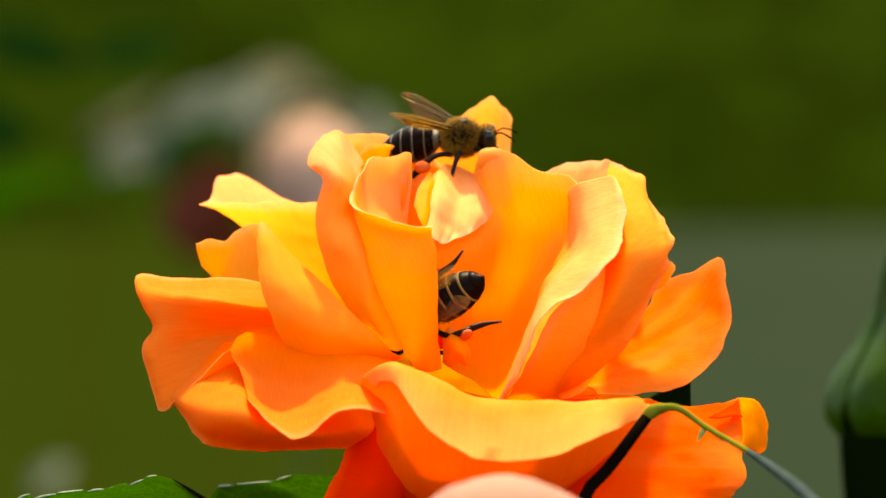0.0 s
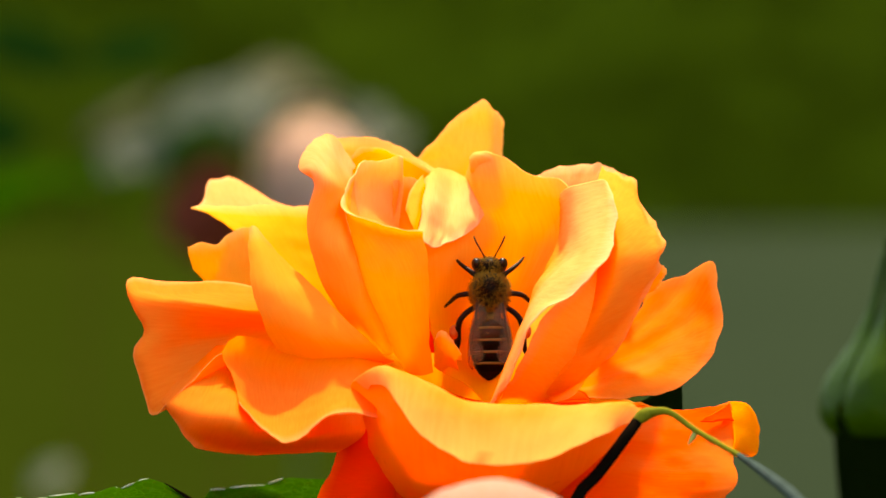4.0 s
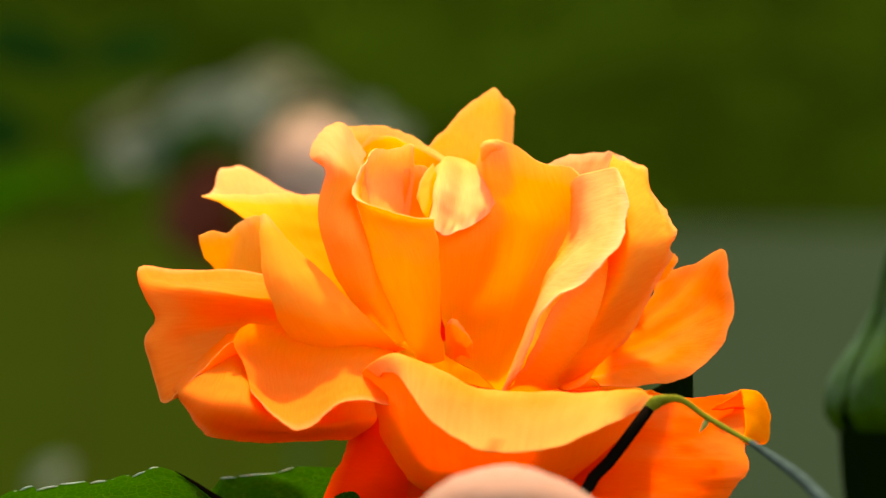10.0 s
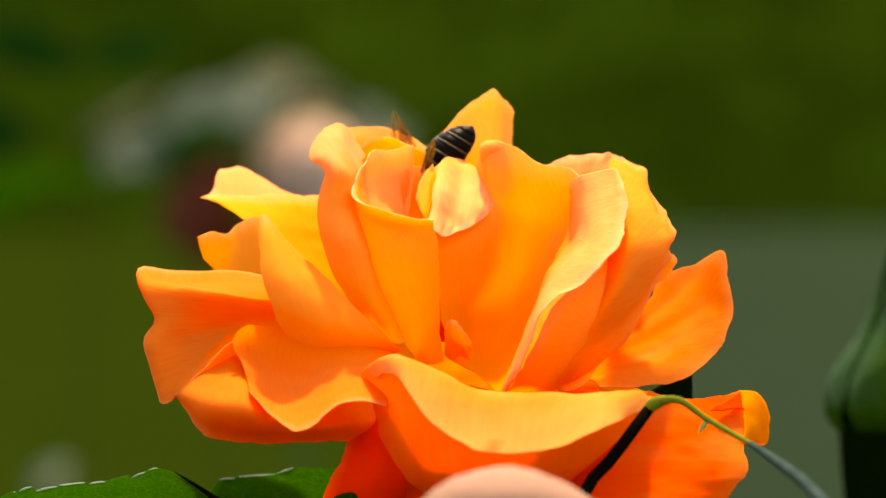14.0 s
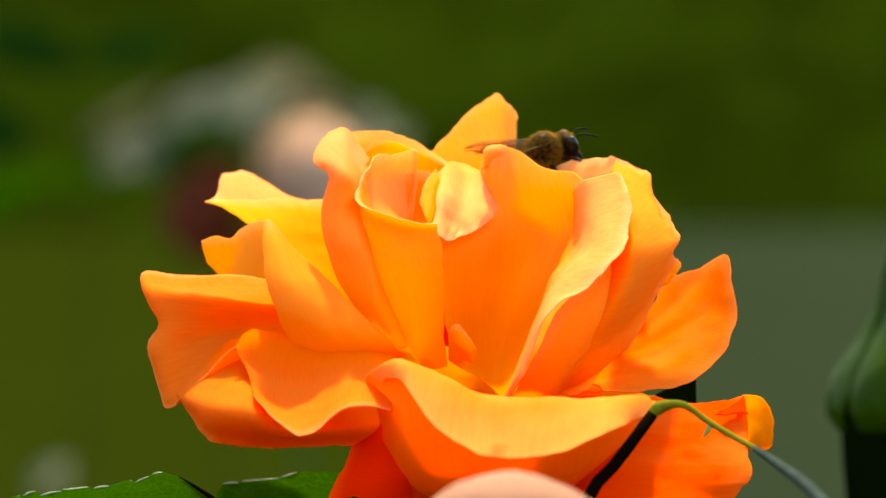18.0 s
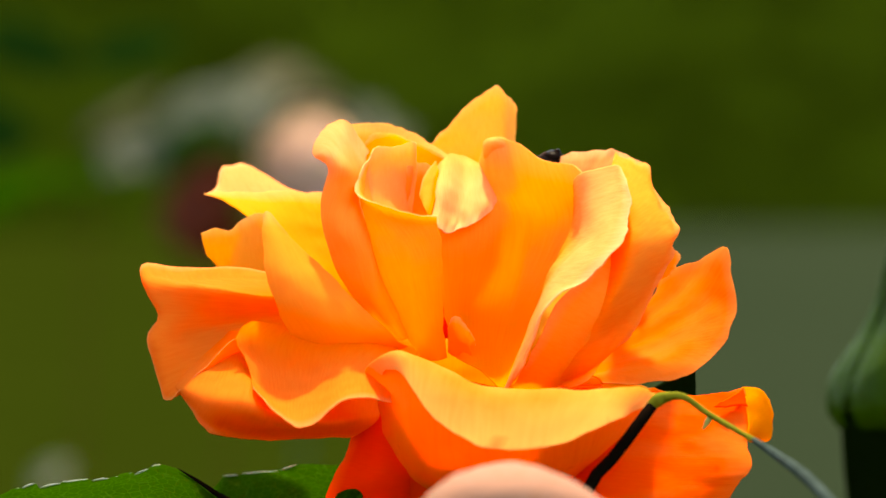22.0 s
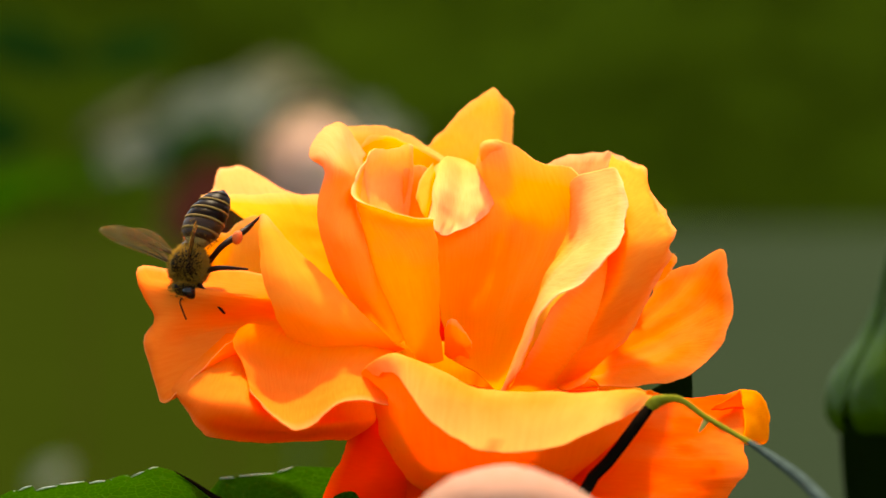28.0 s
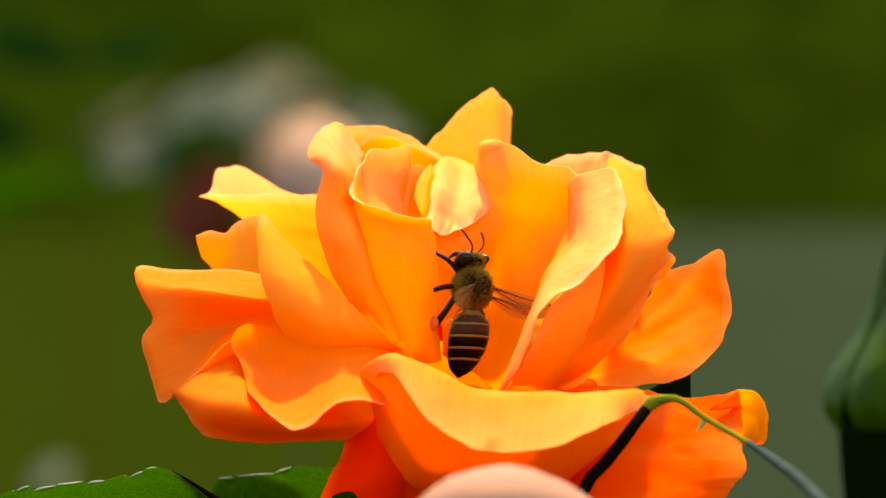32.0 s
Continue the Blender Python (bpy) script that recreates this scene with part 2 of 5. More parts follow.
def sheet(rows, nu=30, nv=26, thick=0.00028, ruffle=0.0002, seed=0, nicks=0.0, crinkle=0.0):
    """A thin curved sheet: rows of handles (millimetres) from the rim to the base, lofted, given thickness."""
    us, vs_ = steps(nu), steps(nv)
    cross = np.array([spline(r, us, gaps(rows[0]) if len(r) == len(rows[0]) else None) for r in rows])
    grid = np.array([spline(cross[:, j], vs_) for j in range(nu)]).transpose(1, 0, 2) / 1000.0
    grid[..., 2] += 0.6
    du, dv = np.gradient(grid, axis=1), np.gradient(grid, axis=0)
    nrm = np.cross(du, dv)
    nrm /= np.maximum(np.linalg.norm(nrm, axis=2), 1e-12)[..., None]
    for i in range(nv):      # small nicks and waves along the free edges
        for j in range(nu):
            wv, wu = max(0.0, 1 - vs_[i] / 0.09), max(0.0, 1 - min(us[j], 1 - us[j]) / 0.05)
            if wv or wu:
                q = Vector(grid[i, j])
                k = nicks * (noise.noise(q * 420 + Vector((seed, 7, 0))) + 0.6 * noise.noise(q * 1100))
                d = -dv[i, j] / max(np.linalg.norm(dv[i, j]), 1e-9) * wv + du[i, j] / max(np.linalg.norm(du[i, j]), 1e-9) * wu * (1 if j > nu / 2 else -1)
                grid[i, j] += d / max(np.linalg.norm(d), 1e-9) * k * max(wv, wu)
    bm = bmesh.new()
    uvl = bm.loops.layers.uv.new("UVMap")
    sides = []
    for sgn in (1, -1):
        vs = []
        for i in range(nv):
            row = []
            for j in range(nu):
                q = Vector(grid[i, j])
                w = ruffle * noise.noise(q * 160 + Vector((seed * 3.1, 0, 0))) + ruffle * 0.5 * noise.noise(q * 480)
                w += crinkle * math.exp(-5 * vs_[i]) * noise.noise(Vector((us[j] * 14, vs_[i] * 5, seed * 5.3)))
                w += crinkle * 0.35 * math.exp(-8 * vs_[i]) * noise.noise(Vector((us[j] * 34, vs_[i] * 9, seed * 2.1)))
                edge = min(1.0, 0.45 + 5 * min(vs_[i], 1 - vs_[i], us[j], 1 - us[j]))
                row.append(bm.verts.new(q + Vector(nrm[i, j]) * (w + sgn * thick * 0.5 * edge)))
            vs.append(row)
        sides.append(vs)
    uv = {}
    for vs in sides:
        for i in range(nv):
            for j in range(nu):
                uv[vs[i][j]] = (us[j] + seed * 0.37, 1 - vs_[i])
    a, b = sides
    quads = []
    for i in range(nv - 1):
        for j in range(nu - 1):
            quads.append((a[i][j], a[i][j + 1], a[i + 1][j + 1], a[i + 1][j]))
            quads.append((b[i][j], b[i + 1][j], b[i + 1][j + 1], b[i][j + 1]))
    ring = [(0, j) for j in range(nu)] + [(i, nu - 1) for i in range(1, nv)] + [(nv - 1, j) for j in range(nu - 2, -1, -1)] + [(i, 0) for i in range(nv - 2, 0, -1)]
    for k in range(len(ring)):
        (i, j), (i2, j2) = ring[k], ring[(k + 1) % len(ring)]
        quads.append((a[i][j], b[i][j], b[i2][j2], a[i2][j2]))
    for q in quads:
        f = bm.faces.new(q)
        for lp in f.loops:
            lp[uvl].uv = uv[lp.vert]
    return bm


def tube(points, radii, count=24, sides=10, metres=False):
    """A round tapered stalk along handles (millimetres)."""
    pts = spline(points, count) / (1.0 if metres else 1000.0)
    if not metres:
        pts[:, 2] += 0.6
    rad = np.interp(np.linspace(0, 1, count), np.linspace(0, 1, len(radii)), radii) / (1.0 if metres else 1000.0)
    bm = bmesh.new()
    rings = []
    tan = np.gradient(pts, axis=0)
    side = Vector((0.3, 1, 0.2))
    for p, r, t in zip(pts, rad, tan):
        t = Vector(t).normalized()
        side = (side - t * side.dot(t)).normalized()
        up = t.cross(side)
        rings.append([bm.verts.new(Vector(p) + (side * math.cos(a) + up * math.sin(a)) * r) for a in (2 * math.pi * k / sides for k in range(sides))])
    for r0, r1 in zip(rings, rings[1:]):
        for k in range(sides):
            bm.faces.new((r0[k], r0[(k + 1) % sides], r1[(k + 1) % sides], r1[k]))
    bm.faces.new(rings[0][::-1])
    bm.faces.new(rings[-1])
    return bm


def ball(center, radii, seg=20, rings=14, turn=None):
    bm = bmesh.new()
    bmesh.ops.create_uvsphere(bm, u_segments=seg, v_segments=rings, radius=1)
    m = Matrix.Translation(center) @ (turn or Matrix.Identity(4)) @ Matrix.Diagonal((*radii, 1))
    bmesh.ops.transform(bm, matrix=m, verts=bm.verts)
    return bm


SEED = [0]


def petal(parent, material, rows, ruffle=0.00028, thick=0.00028, label="", crinkle=0.00012, nicks=0.0003):
    SEED[0] += 1
    return part("petal", sheet(rows, 54, 46, ruffle=ruffle, thick=thick, seed=SEED[0], nicks=nicks, crinkle=crinkle), material, parent, label)

# ---- ground and distance ----
def rise(y):
    """The lawn lies level round the roses, then climbs gently to the hedge."""
    return max(0.0, (min(y, 70.0) - 10.0) * 0.0165)


def ground_sheet():
    bm = bmesh.new()
    bmesh.ops.create_grid(bm, x_segments=80, y_segments=80, size=400)
    for v in bm.verts:
        v.co.z = rise(v.co.y)
    return bm


def path_strip():
    bm = bmesh.new()
    a = [bm.verts.new((0.35 + 0.022 * y + 0.05 * math.sin(y), y, rise(y) + 0.02)) for y in range(6, 64, 2)]
    b = [bm.verts.new((9.0 + 0.05 * y, y, rise(y) + 0.02)) for y in range(6, 64, 2)]
    c = [bm.verts.new((v.co.x, v.co.y, v.co.z - 0.07)) for v in a]
    for i in range(len(a) - 1):
        bm.faces.new((a[i], b[i], b[i + 1], a[i + 1]))
        bm.faces.new((c[i], a[i], a[i + 1], c[i + 1]))
    return bm


def leaf_mass(x0, x1, y, height, count, seed):
    """A bank of foliage: a lumpy body under thousands of small leaf blades."""
    rnd = random.Random(seed)
    bm = bmesh.new()
    nx, nz = 60, 16
    rows = []
    for k in range(nz + 1):
        row = []
        for i in range(nx + 1):
            x = x0 + (x1 - x0) * i / nx
            top = height * (0.85 + 0.3 * noise.noise(Vector((x * 0.15, seed, 0))))
            z = 0.8 + top * k / nz
            yy = y + 2.5 * (k / nz) ** 2 + 0.9 * noise.noise(Vector((x * 0.5, z * 0.5, seed)))
            row.append(bm.verts.new((x, yy, z)))
        rows.append(row)
    for k in range(nz):
        for i in range(nx):
            bm.faces.new((rows[k][i], rows[k][i + 1], rows[k + 1][i + 1], rows[k + 1][i]))
    spots = [v.co.copy() for r in rows for v in r]
    for _ in range(count):
        c = rnd.choice(spots) + Vector((rnd.uniform(-0.6, 0.6), rnd.uniform(-0.7, 0.1), rnd.uniform(-0.4, 0.4)))
        e = Euler((rnd.uniform(0, 6.3), rnd.uniform(0, 6.3), rnd.uniform(0, 6.3))).to_matrix()
        s = rnd.uniform(0.12, 0.3)
        vs = [bm.verts.new(c + e @ Vector(q) * s) for q in ((-1, 0, 0), (0, -0.5, 0.1), (1, 0, 0), (0, 0.5, 0.1))]
        bm.faces.new(vs)
    return bm


tagged(part("ground", ground_sheet(), M_LAWN), "mown green lawn reaching to the hedge", "ground", kind="structure")
tagged(part("path", path_strip(), M_PATH), "pale grey-green gravel path beside the lawn", "path", kind="structure")
tagged(part("hedge", leaf_mass(-45, 45, 64, 14, 9000, 3), M_HEDGE, smooth=False), "tall dark green hedge in shade beyond the lawn", "hedge", kind="stuff")
for side, x0 in (("hedge", -40.0), ("hedge", 40.0)):
    ob = part(side, leaf_mass(-50, 50, 0, 9, 4000, 5 if x0 < 0 else 8), M_HEDGE, smooth=False)
    ob.matrix_world = pose(x0, 20, -0.8, 0, 0, 90 if x0 < 0 else -90)
    tagged(ob, "tall dark green hedge along the lawn's edge", "hedge", kind="stuff")


# ---- leaves and stalks ----
def leaf_blade(base, tip, width, normal, teeth=9, fold=0.25, droop=0.1, n=40, m=8):
    """A toothed leaflet with a folded midrib, points in millimetres about the rose."""
    base, tip, normal = Vector(base) / 1000, Vector(tip) / 1000, Vector(normal).normalized()
    axis = tip - base
    length = axis.length
    axis.normalize()
    side = axis.cross(normal).normalized()
    normal = side.cross(axis).normalized()
    w = width / 1000
    bm = bmesh.new()
    uvl = bm.loops.layers.uv.new("UVMap")
    grid = {}
    for i in range(n + 1):
        t = i / n
        half = w * 0.5 * (math.sin(math.pi * t ** 0.8) ** 0.75 if 0 < t < 1 else 0.0) + 0.0001
        tooth = 1.0 + 0.05 * (((t * teeth) % 1.0) - 0.5)
        for j in range(-m, m + 1):
            s = j / m
            hs = half * (tooth if abs(j) == m else 1.0)
            lift = fold * abs(s) * half - droop * length * t * t + 0.02 * w * noise.noise(Vector((t * 6, s * 4, w * 900)))
            if abs(j) == m:
                lift -= 0.10 * half + 0.0003
            ripple = 0.06 * half * math.sin(t * 26 + s * 2) * abs(s)
            for k, off in ((0, 0.00012), (1, -0.00012)):
                v = bm.verts.new(Vector((0, 0, 0.6)) + base + axis * (length * t) + side * (hs * s) + normal * (lift + ripple + off))
                grid[i, j, k] = v
    def face(keys):
        f = bm.faces.new([grid[q] for q in keys])
        for lp, q in zip(f.loops, keys):
            lp[uvl].uv = (q[1] / m * 0.5 + 0.5, q[0] / n)
    for i in range(n):
        for j in range(-m, m):
            face([(i, j, 0), (i, j + 1, 0), (i + 1, j + 1, 0), (i + 1, j, 0)])
            face([(i, j, 1), (i + 1, j, 1), (i + 1, j + 1, 1), (i, j + 1, 1)])
        for j in (-m, m):
            face([(i, j, 0), (i + 1, j, 0), (i + 1, j, 1), (i, j, 1)])
    return bm


def leaf_mat(name, dark, light, vein):
    """Rose leaf: herringbone side veins, pale midrib, glossy top."""
    m, n, l, p = mat(name)
    tc = n.new("ShaderNodeTexCoord")
    big = noise_tex(n, l, 110, 4)
    col = mixed(n, l, dark, light, big.outputs[0])
    net = n.new("ShaderNodeTexVoronoi")
    net.feature = "DISTANCE_TO_EDGE"
    net.inputs["Scale"].default_value = 1000
    l.new(tc.outputs["Object"], net.inputs["Vector"])
    nr = ramp(n, [(0.0, (1, 1, 1)), (0.07, (0, 0, 0))])
    l.new(net.outputs[0], nr.inputs[0])
    col = mixed(n, l, col, vein, nr.outputs[0])
    l.new(col, p.inputs["Base Color"])
    p.inputs["Roughness"].default_value = 0.6
    p.inputs["Specular IOR Level"].default_value = 0.0
    bumped(n, l, p, nr.outputs[0], 0.35, 0.0004)
    t = n.new("ShaderNodeBsdfTranslucent")
    l.new(col, t.inputs[0])
    mx = n.new("ShaderNodeMixShader")
    mx.inputs[0].default_value = 0.5
    l.new(p.outputs[0], mx.inputs[1])
    l.new(t.outputs[0], mx.inputs[2])
    l.new(mx.outputs[0], n["Material Output"].inputs[0])
    return m


M_ROSELEAF = leaf_mat("rose_leaf_top", (0.010, 0.050, 0.001), (0.020, 0.078, 0.002), (0.030, 0.094, 0.006))


def strands(lines, radius):
    """Several short tapered rims joined into one mesh, points in millimetres."""
    out = bmesh.new()
    for pts in lines:
        b = tube(pts, [radius * 0.3, radius, radius, radius * 0.3], 8, 6)
        me = bpy.data.meshes.new("strand")
        b.to_mesh(me)
        b.free()
        out.from_mesh(me)
        bpy.data.meshes.remove(me)
    return out


# ---- the rose ----
rose = tagged(empty("rose"), "fully open orange garden rose with wavy petals on its stem", "rose")
# back wall low: filler petal added behind, closes gaps and stops light leaking
petal(rose, M_ORANGE, [
    [(-11.8, 16, -1.9), (-5.4, 20, 0.1), (4.3, 20, 0.1), (14, 20, 0.1), (20.3, 16, -1.9)],
    [(-9.8, 8, -7.5), (-2.2, 12, -7), (4.2, 12, -7), (13.8, 12, -7.6), (18.8, 8, -8.8)],
    [(-6.5, 2, -13.1), (-2.1, 4, -15), (4.2, 4, -15.7), (11, 2, -15.6), (14.8, 0, -14.9)],
])
# front lip, curled over; its base is painted red for the shade beneath
petal(rose, M_PEACH, [
    [(-7, -23, -13.4), (-4.7, -30, -13.2), (-1.4, -37, -17.6), (3.8, -40, -20.5), (10.2, -41, -20.7), (16.1, -37, -18.5), (22.1, -22, -16.4)],
    [(-8.6, -20, -12.9), (-5.3, -26, -11.1), (-0.2, -30, -12.7), (4.5, -31, -14.7), (12.8, -31, -14.9), (18.8, -26, -15), (22.3, -16, -15.8)],
    [(-7.3, -18, -16.9), (-2.6, -24, -20.3), (6.9, -26, -22.6), (16, -22, -21.6), (21.2, -12, -18.3)],
    [(-5.8, -4, -28.8), (1, -7, -29.3), (10.3, -5, -28.7), (17.2, -3, -27.3)],
])
# leftmost, wide open
petal(rose, M_LOWER, [
    [(-19.2, 2, -2.5), (-24.3, 4, -2.1), (-29.3, 3, -2.3), (-33.7, 0, -1.9), (-33, -3, -4.7), (-31.6, -5, -7.5), (-32.6, -7, -9.9), (-32, -8, -12.4), (-31.3, -9, -15.1), (-30.6, -10, -16.6), (-29.7, -11, -16.5), (-28.8, -12, -15.4), (-26, -13, -12.9), (-22.8, -14, -9.9), (-20.5, -12.5, -10), (-18.1, -11, -10.3)],
    [(-18.8, -1, -3.5), (-23.9, -1, -3.6), (-28.4, -3, -4), (-31.9, -5.5, -3.7), (-31.7, -7, -5.6), (-30.6, -8, -7.8), (-31.4, -9, -10), (-31, -9.5, -12.2), (-30.5, -10, -14.5), (-29.9, -10.5, -15.6), (-28, -10.9, -15.5), (-27.2, -11.8, -14.6), (-24.7, -12.7, -12.3), (-21.8, -13.6, -9.6), (-19.7, -12.2, -9.8), (-17.6, -10.9, -10)],
    [(-17.3, -3.4, -3.8), (-20.8, -4.4, -4.2), (-23.9, -7.3, -4.6), (-26.3, -9.1, -4.5), (-26.2, -8.7, -5.9), (-25.5, -7.6, -7.5), (-26.1, -7.1, -9.1), (-25.7, -8.5, -10.7), (-25.3, -9.9, -12.4), (-24.9, -10.2, -13.2), (-23.5, -10.5, -13.3), (-22.9, -11.2, -12.7), (-21.1, -11.8, -11.1), (-19.1, -12.5, -9.3), (-17.6, -11.6, -9.5), (-16.1, -10.6, -9.7)],
    [(-15.6, -6.2, -4.3), (-17.3, -6.7, -4.9), (-18.8, -8.2, -5.3), (-19.9, -9.2, -5.4), (-19.9, -9, -6.3), (-19.5, -8.5, -7.2), (-19.7, -8.3, -8.1), (-19.5, -9, -9.1), (-19.3, -9.7, -10), (-19, -9.9, -10.5), (-18.3, -10.1, -10.7), (-18, -10.4, -10.5), (-17, -10.8, -9.8), (-15.9, -11.2, -9), (-15.2, -10.7, -9.1), (-14.4, -10.3, -9.3)],
    [(-13.9, -9, -4.7), (-13.8, -9.1, -5.5), (-13.7, -9.1, -6), (-13.6, -9.2, -6.3), (-13.5, -9.3, -6.6), (-13.5, -9.3, -6.9), (-13.4, -9.4, -7.1), (-13.3, -9.5, -7.4), (-13.2, -9.5, -7.6), (-13.1, -9.6, -7.8), (-13, -9.7, -8), (-13, -9.7, -8.2), (-12.9, -9.8, -8.4), (-12.8, -9.9, -8.6), (-12.7, -9.9, -8.8), (-12.6, -10, -9)],
])
# left front, wavy rim
petal(rose, M_LOWER, [
    [(-20.4, -21, -14.9), (-18.9, -24, -16.9), (-17, -26, -18.3), (-15.4, -27, -19.1), (-13.4, -27, -18.2), (-11.1, -26.5, -16.4), (-8.7, -26, -15.8), (-5.7, -25, -16.3)],
    [(-20.9, -17.5, -13.8), (-19.2, -19, -15.4), (-17.2, -20, -16.2), (-15.4, -20.5, -16.2), (-13.5, -20.5, -15.5), (-11.2, -20.5, -14.4), (-8.6, -20.5, -13.8), (-5.8, -20.5, -14.8)],
    [(-21.7, -15.8, -11.9), (-19.5, -16, -13.1), (-17.3, -16.3, -13.7), (-15.2, -16.5, -13.8), (-13.1, -17, -13.4), (-10.9, -17, -12.8), (-8.5, -17, -12.6), (-5.8, -17, -13.4)],
    [(-22.7, -14.6, -9.9), (-20.1, -14.9, -10.2), (-17.4, -15.1, -10.8), (-14.9, -15.3, -11.2), (-12.5, -15.5, -11.3), (-10.1, -15.5, -11.3), (-7.9, -15.5, -11.4), (-5.8, -15, -11.9)],
    [(-21.1, -12.5, -8), (-18.6, -13.3, -8.3), (-16.2, -13.8, -8.9), (-13.7, -14, -9.5), (-11.3, -14.2, -9.8), (-9.2, -14, -10.1), (-7.4, -13.5, -10.4), (-5.2, -12, -11.1)],
])
# lower left underside
petal(rose, M_LOWER, [
    [(-29, -10.5, -15.7), (-27.5, -12, -17.6), (-26.1, -13, -19.6), (-23.8, -14, -20.3), (-20.5, -13.5, -20.7), (-14.4, -13, -20.7), (-10.1, -12, -20.4), (-7.4, -11, -20)],
    [(-29.5, -10.3, -15.1), (-26.4, -17, -16), (-24.1, -21, -16.5), (-21.3, -22.5, -16.9), (-18.4, -21, -18.1), (-13.6, -19, -18.8), (-10, -17, -18.5), (-7.2, -14, -18.3)],
    [(-28.7, -10.3, -13.9), (-25.5, -15, -14.3), (-23.3, -18, -14.5), (-21.1, -19.8, -14.9), (-18.5, -18, -16.4), (-13.7, -16, -17.1), (-10.1, -14, -16.8), (-7.2, -12, -16.9)],
    [(-26.4, -10.8, -11.8), (-24.3, -12, -12), (-22.6, -13, -12), (-20.8, -14, -13.2), (-17.4, -13, -15), (-13.8, -12, -15.6), (-10.1, -11, -15.7), (-7.2, -10, -15.7)],
    [(-23.6, -11, -9.1), (-22.8, -11, -9.1), (-21.8, -11.5, -9.5), (-20.6, -11, -12), (-17.6, -9, -13.3), (-13.9, -8, -13.9), (-10.2, -8, -13.9), (-7.2, -8, -13.9)],
])
# pointed, standing
petal(rose, M_MID, [
    [(-20, -6, 3.3), (-19.7, -6, 3.8), (-19.3, -6, 3.5)],
    [(-19.9, -10, 0.9), (-18.1, -11, 0.6), (-16.2, -9, 0.1)],
    [(-19.4, -13.5, -2.8), (-16.2, -15, -3.4), (-12.3, -12, -3.1)],
    [(-18.3, -14.8, -6.4), (-14.3, -16, -6.8), (-8.9, -13.5, -6.8)],
    [(-16.9, -14.4, -9), (-11.9, -15.4, -9.4), (-5.8, -13.5, -9.6)],
    [(-15, -13.2, -12.3), (-10.1, -13.5, -12.3), (-4.3, -11, -10.7)],
], crinkle=0.0)
# small, behind the pointed one
petal(rose, M_ORANGE, [
    [(-27.3, 6, 1.6), (-26.8, 7, 2), (-25.7, 8, 2.2), (-24, 9, 2.2), (-23, 10, 3.1), (-21.7, 10, 3.8), (-19.7, 8, 3.8)],
    [(-26.9, 7, -0.4), (-25.4, 8, -0.1), (-23.8, 9, -0.1), (-21.9, 9, 0.6), (-19.4, 8, 0.6)],
    [(-25.8, 8, -2.2), (-24.5, 9, -2.6), (-22.6, 9, -2.9), (-18.8, 9, -2.9)],
    [(-22.6, 10, -6.1), (-20.7, 10, -6.4), (-16.9, 10, -6.4)],
])
# yellow inner face
petal(rose, M_YELLOW, [
    [(-27.3, 14, 5.9), (-24.7, 16, 6.3), (-19.6, 18, 6.4), (-13.2, 18, 6.2)],
    [(-22.4, 10, 3.6), (-20, 11, 2.6), (-16.2, 12, 1.3), (-11.7, 12, 0.7)],
    [(-11.5, 2, -10), (-8.4, 3, -10.6), (-5.3, 4, -10.6)],
])
# pale flap turned back
petal(rose, M_FLAP, [
    [(-27.3, 18, 6), (-26.4, 23, 7), (-26, 30, 9.3), (-24.9, 32, 9.7), (-23.9, 33, 10), (-22.2, 33, 9.3), (-18.4, 29, 6.5), (-14.7, 26, 5.4)],
    [(-25.2, 18.5, 5.7), (-24.6, 19, 5.8), (-23.6, 19.5, 5.9), (-22.7, 20, 6.1), (-21.4, 20, 6.1), (-19.8, 20, 6.1), (-17.2, 20, 5.8), (-14.6, 20, 4.7)],
    [(-20.1, 12, 0.3), (-17, 12, -0.4), (-14.4, 12, -0.4)],
])
# upright left with turned cap
petal(rose, M_CAP, [
    [(-12.9, -7, 9), (-13.7, -7.5, 9.4), (-14.5, -7, 10), (-14.6, -6, 10.6), (-14.2, -4, 11.7), (-13.6, -1, 13), (-12.6, 2, 13.9), (-11.7, 3, 14.1), (-10.7, 5, 13.6), (-9.5, 7, 11.9), (-8.7, 7, 10.7)],
    [(-13, -7.5, 9.1), (-13.4, -8, 9.9), (-13.3, -7.2, 10.7), (-12.8, -5.5, 11.5), (-12, -3.5, 12.1), (-11.1, -2, 12), (-10.1, 1, 10.9), (-9, 4, 9.8)],
    [(-12.9, -7, 8.4), (-12.3, -9, 8.6), (-11.4, -10, 8.5), (-10.5, -8.5, 8.4), (-9.5, -3, 8.5), (-8.8, 3, 8.9)],
    [(-13.3, -6, 6.9), (-12.7, -8, 7), (-11.4, -9.5, 6.9), (-10.3, -8.2, 7), (-9.4, -3, 7.1), (-8.5, 2, 6.2)],
    [(-13.7, -5, 4), (-13, -7.5, 2.7), (-11.4, -9.8, 2.1), (-9.5, -10.2, 2.1), (-7.5, -6, 2.1)],
    [(-12.9, -4, -0.1), (-11.4, -8, -1), (-9.5, -10.3, -1.6), (-8, -10.8, -1.6), (-5.9, -8, -1.6)],
    [(-10.1, -6, -5.3), (-9, -9, -5.6), (-7.4, -11, -5.9), (-5.3, -10.5, -5.6)],
    [(-5.9, -8, -9.6), (-5.3, -10, -9.9), (-4.5, -11, -10), (-3.9, -10, -9.6)],
], crinkle=0.0001)
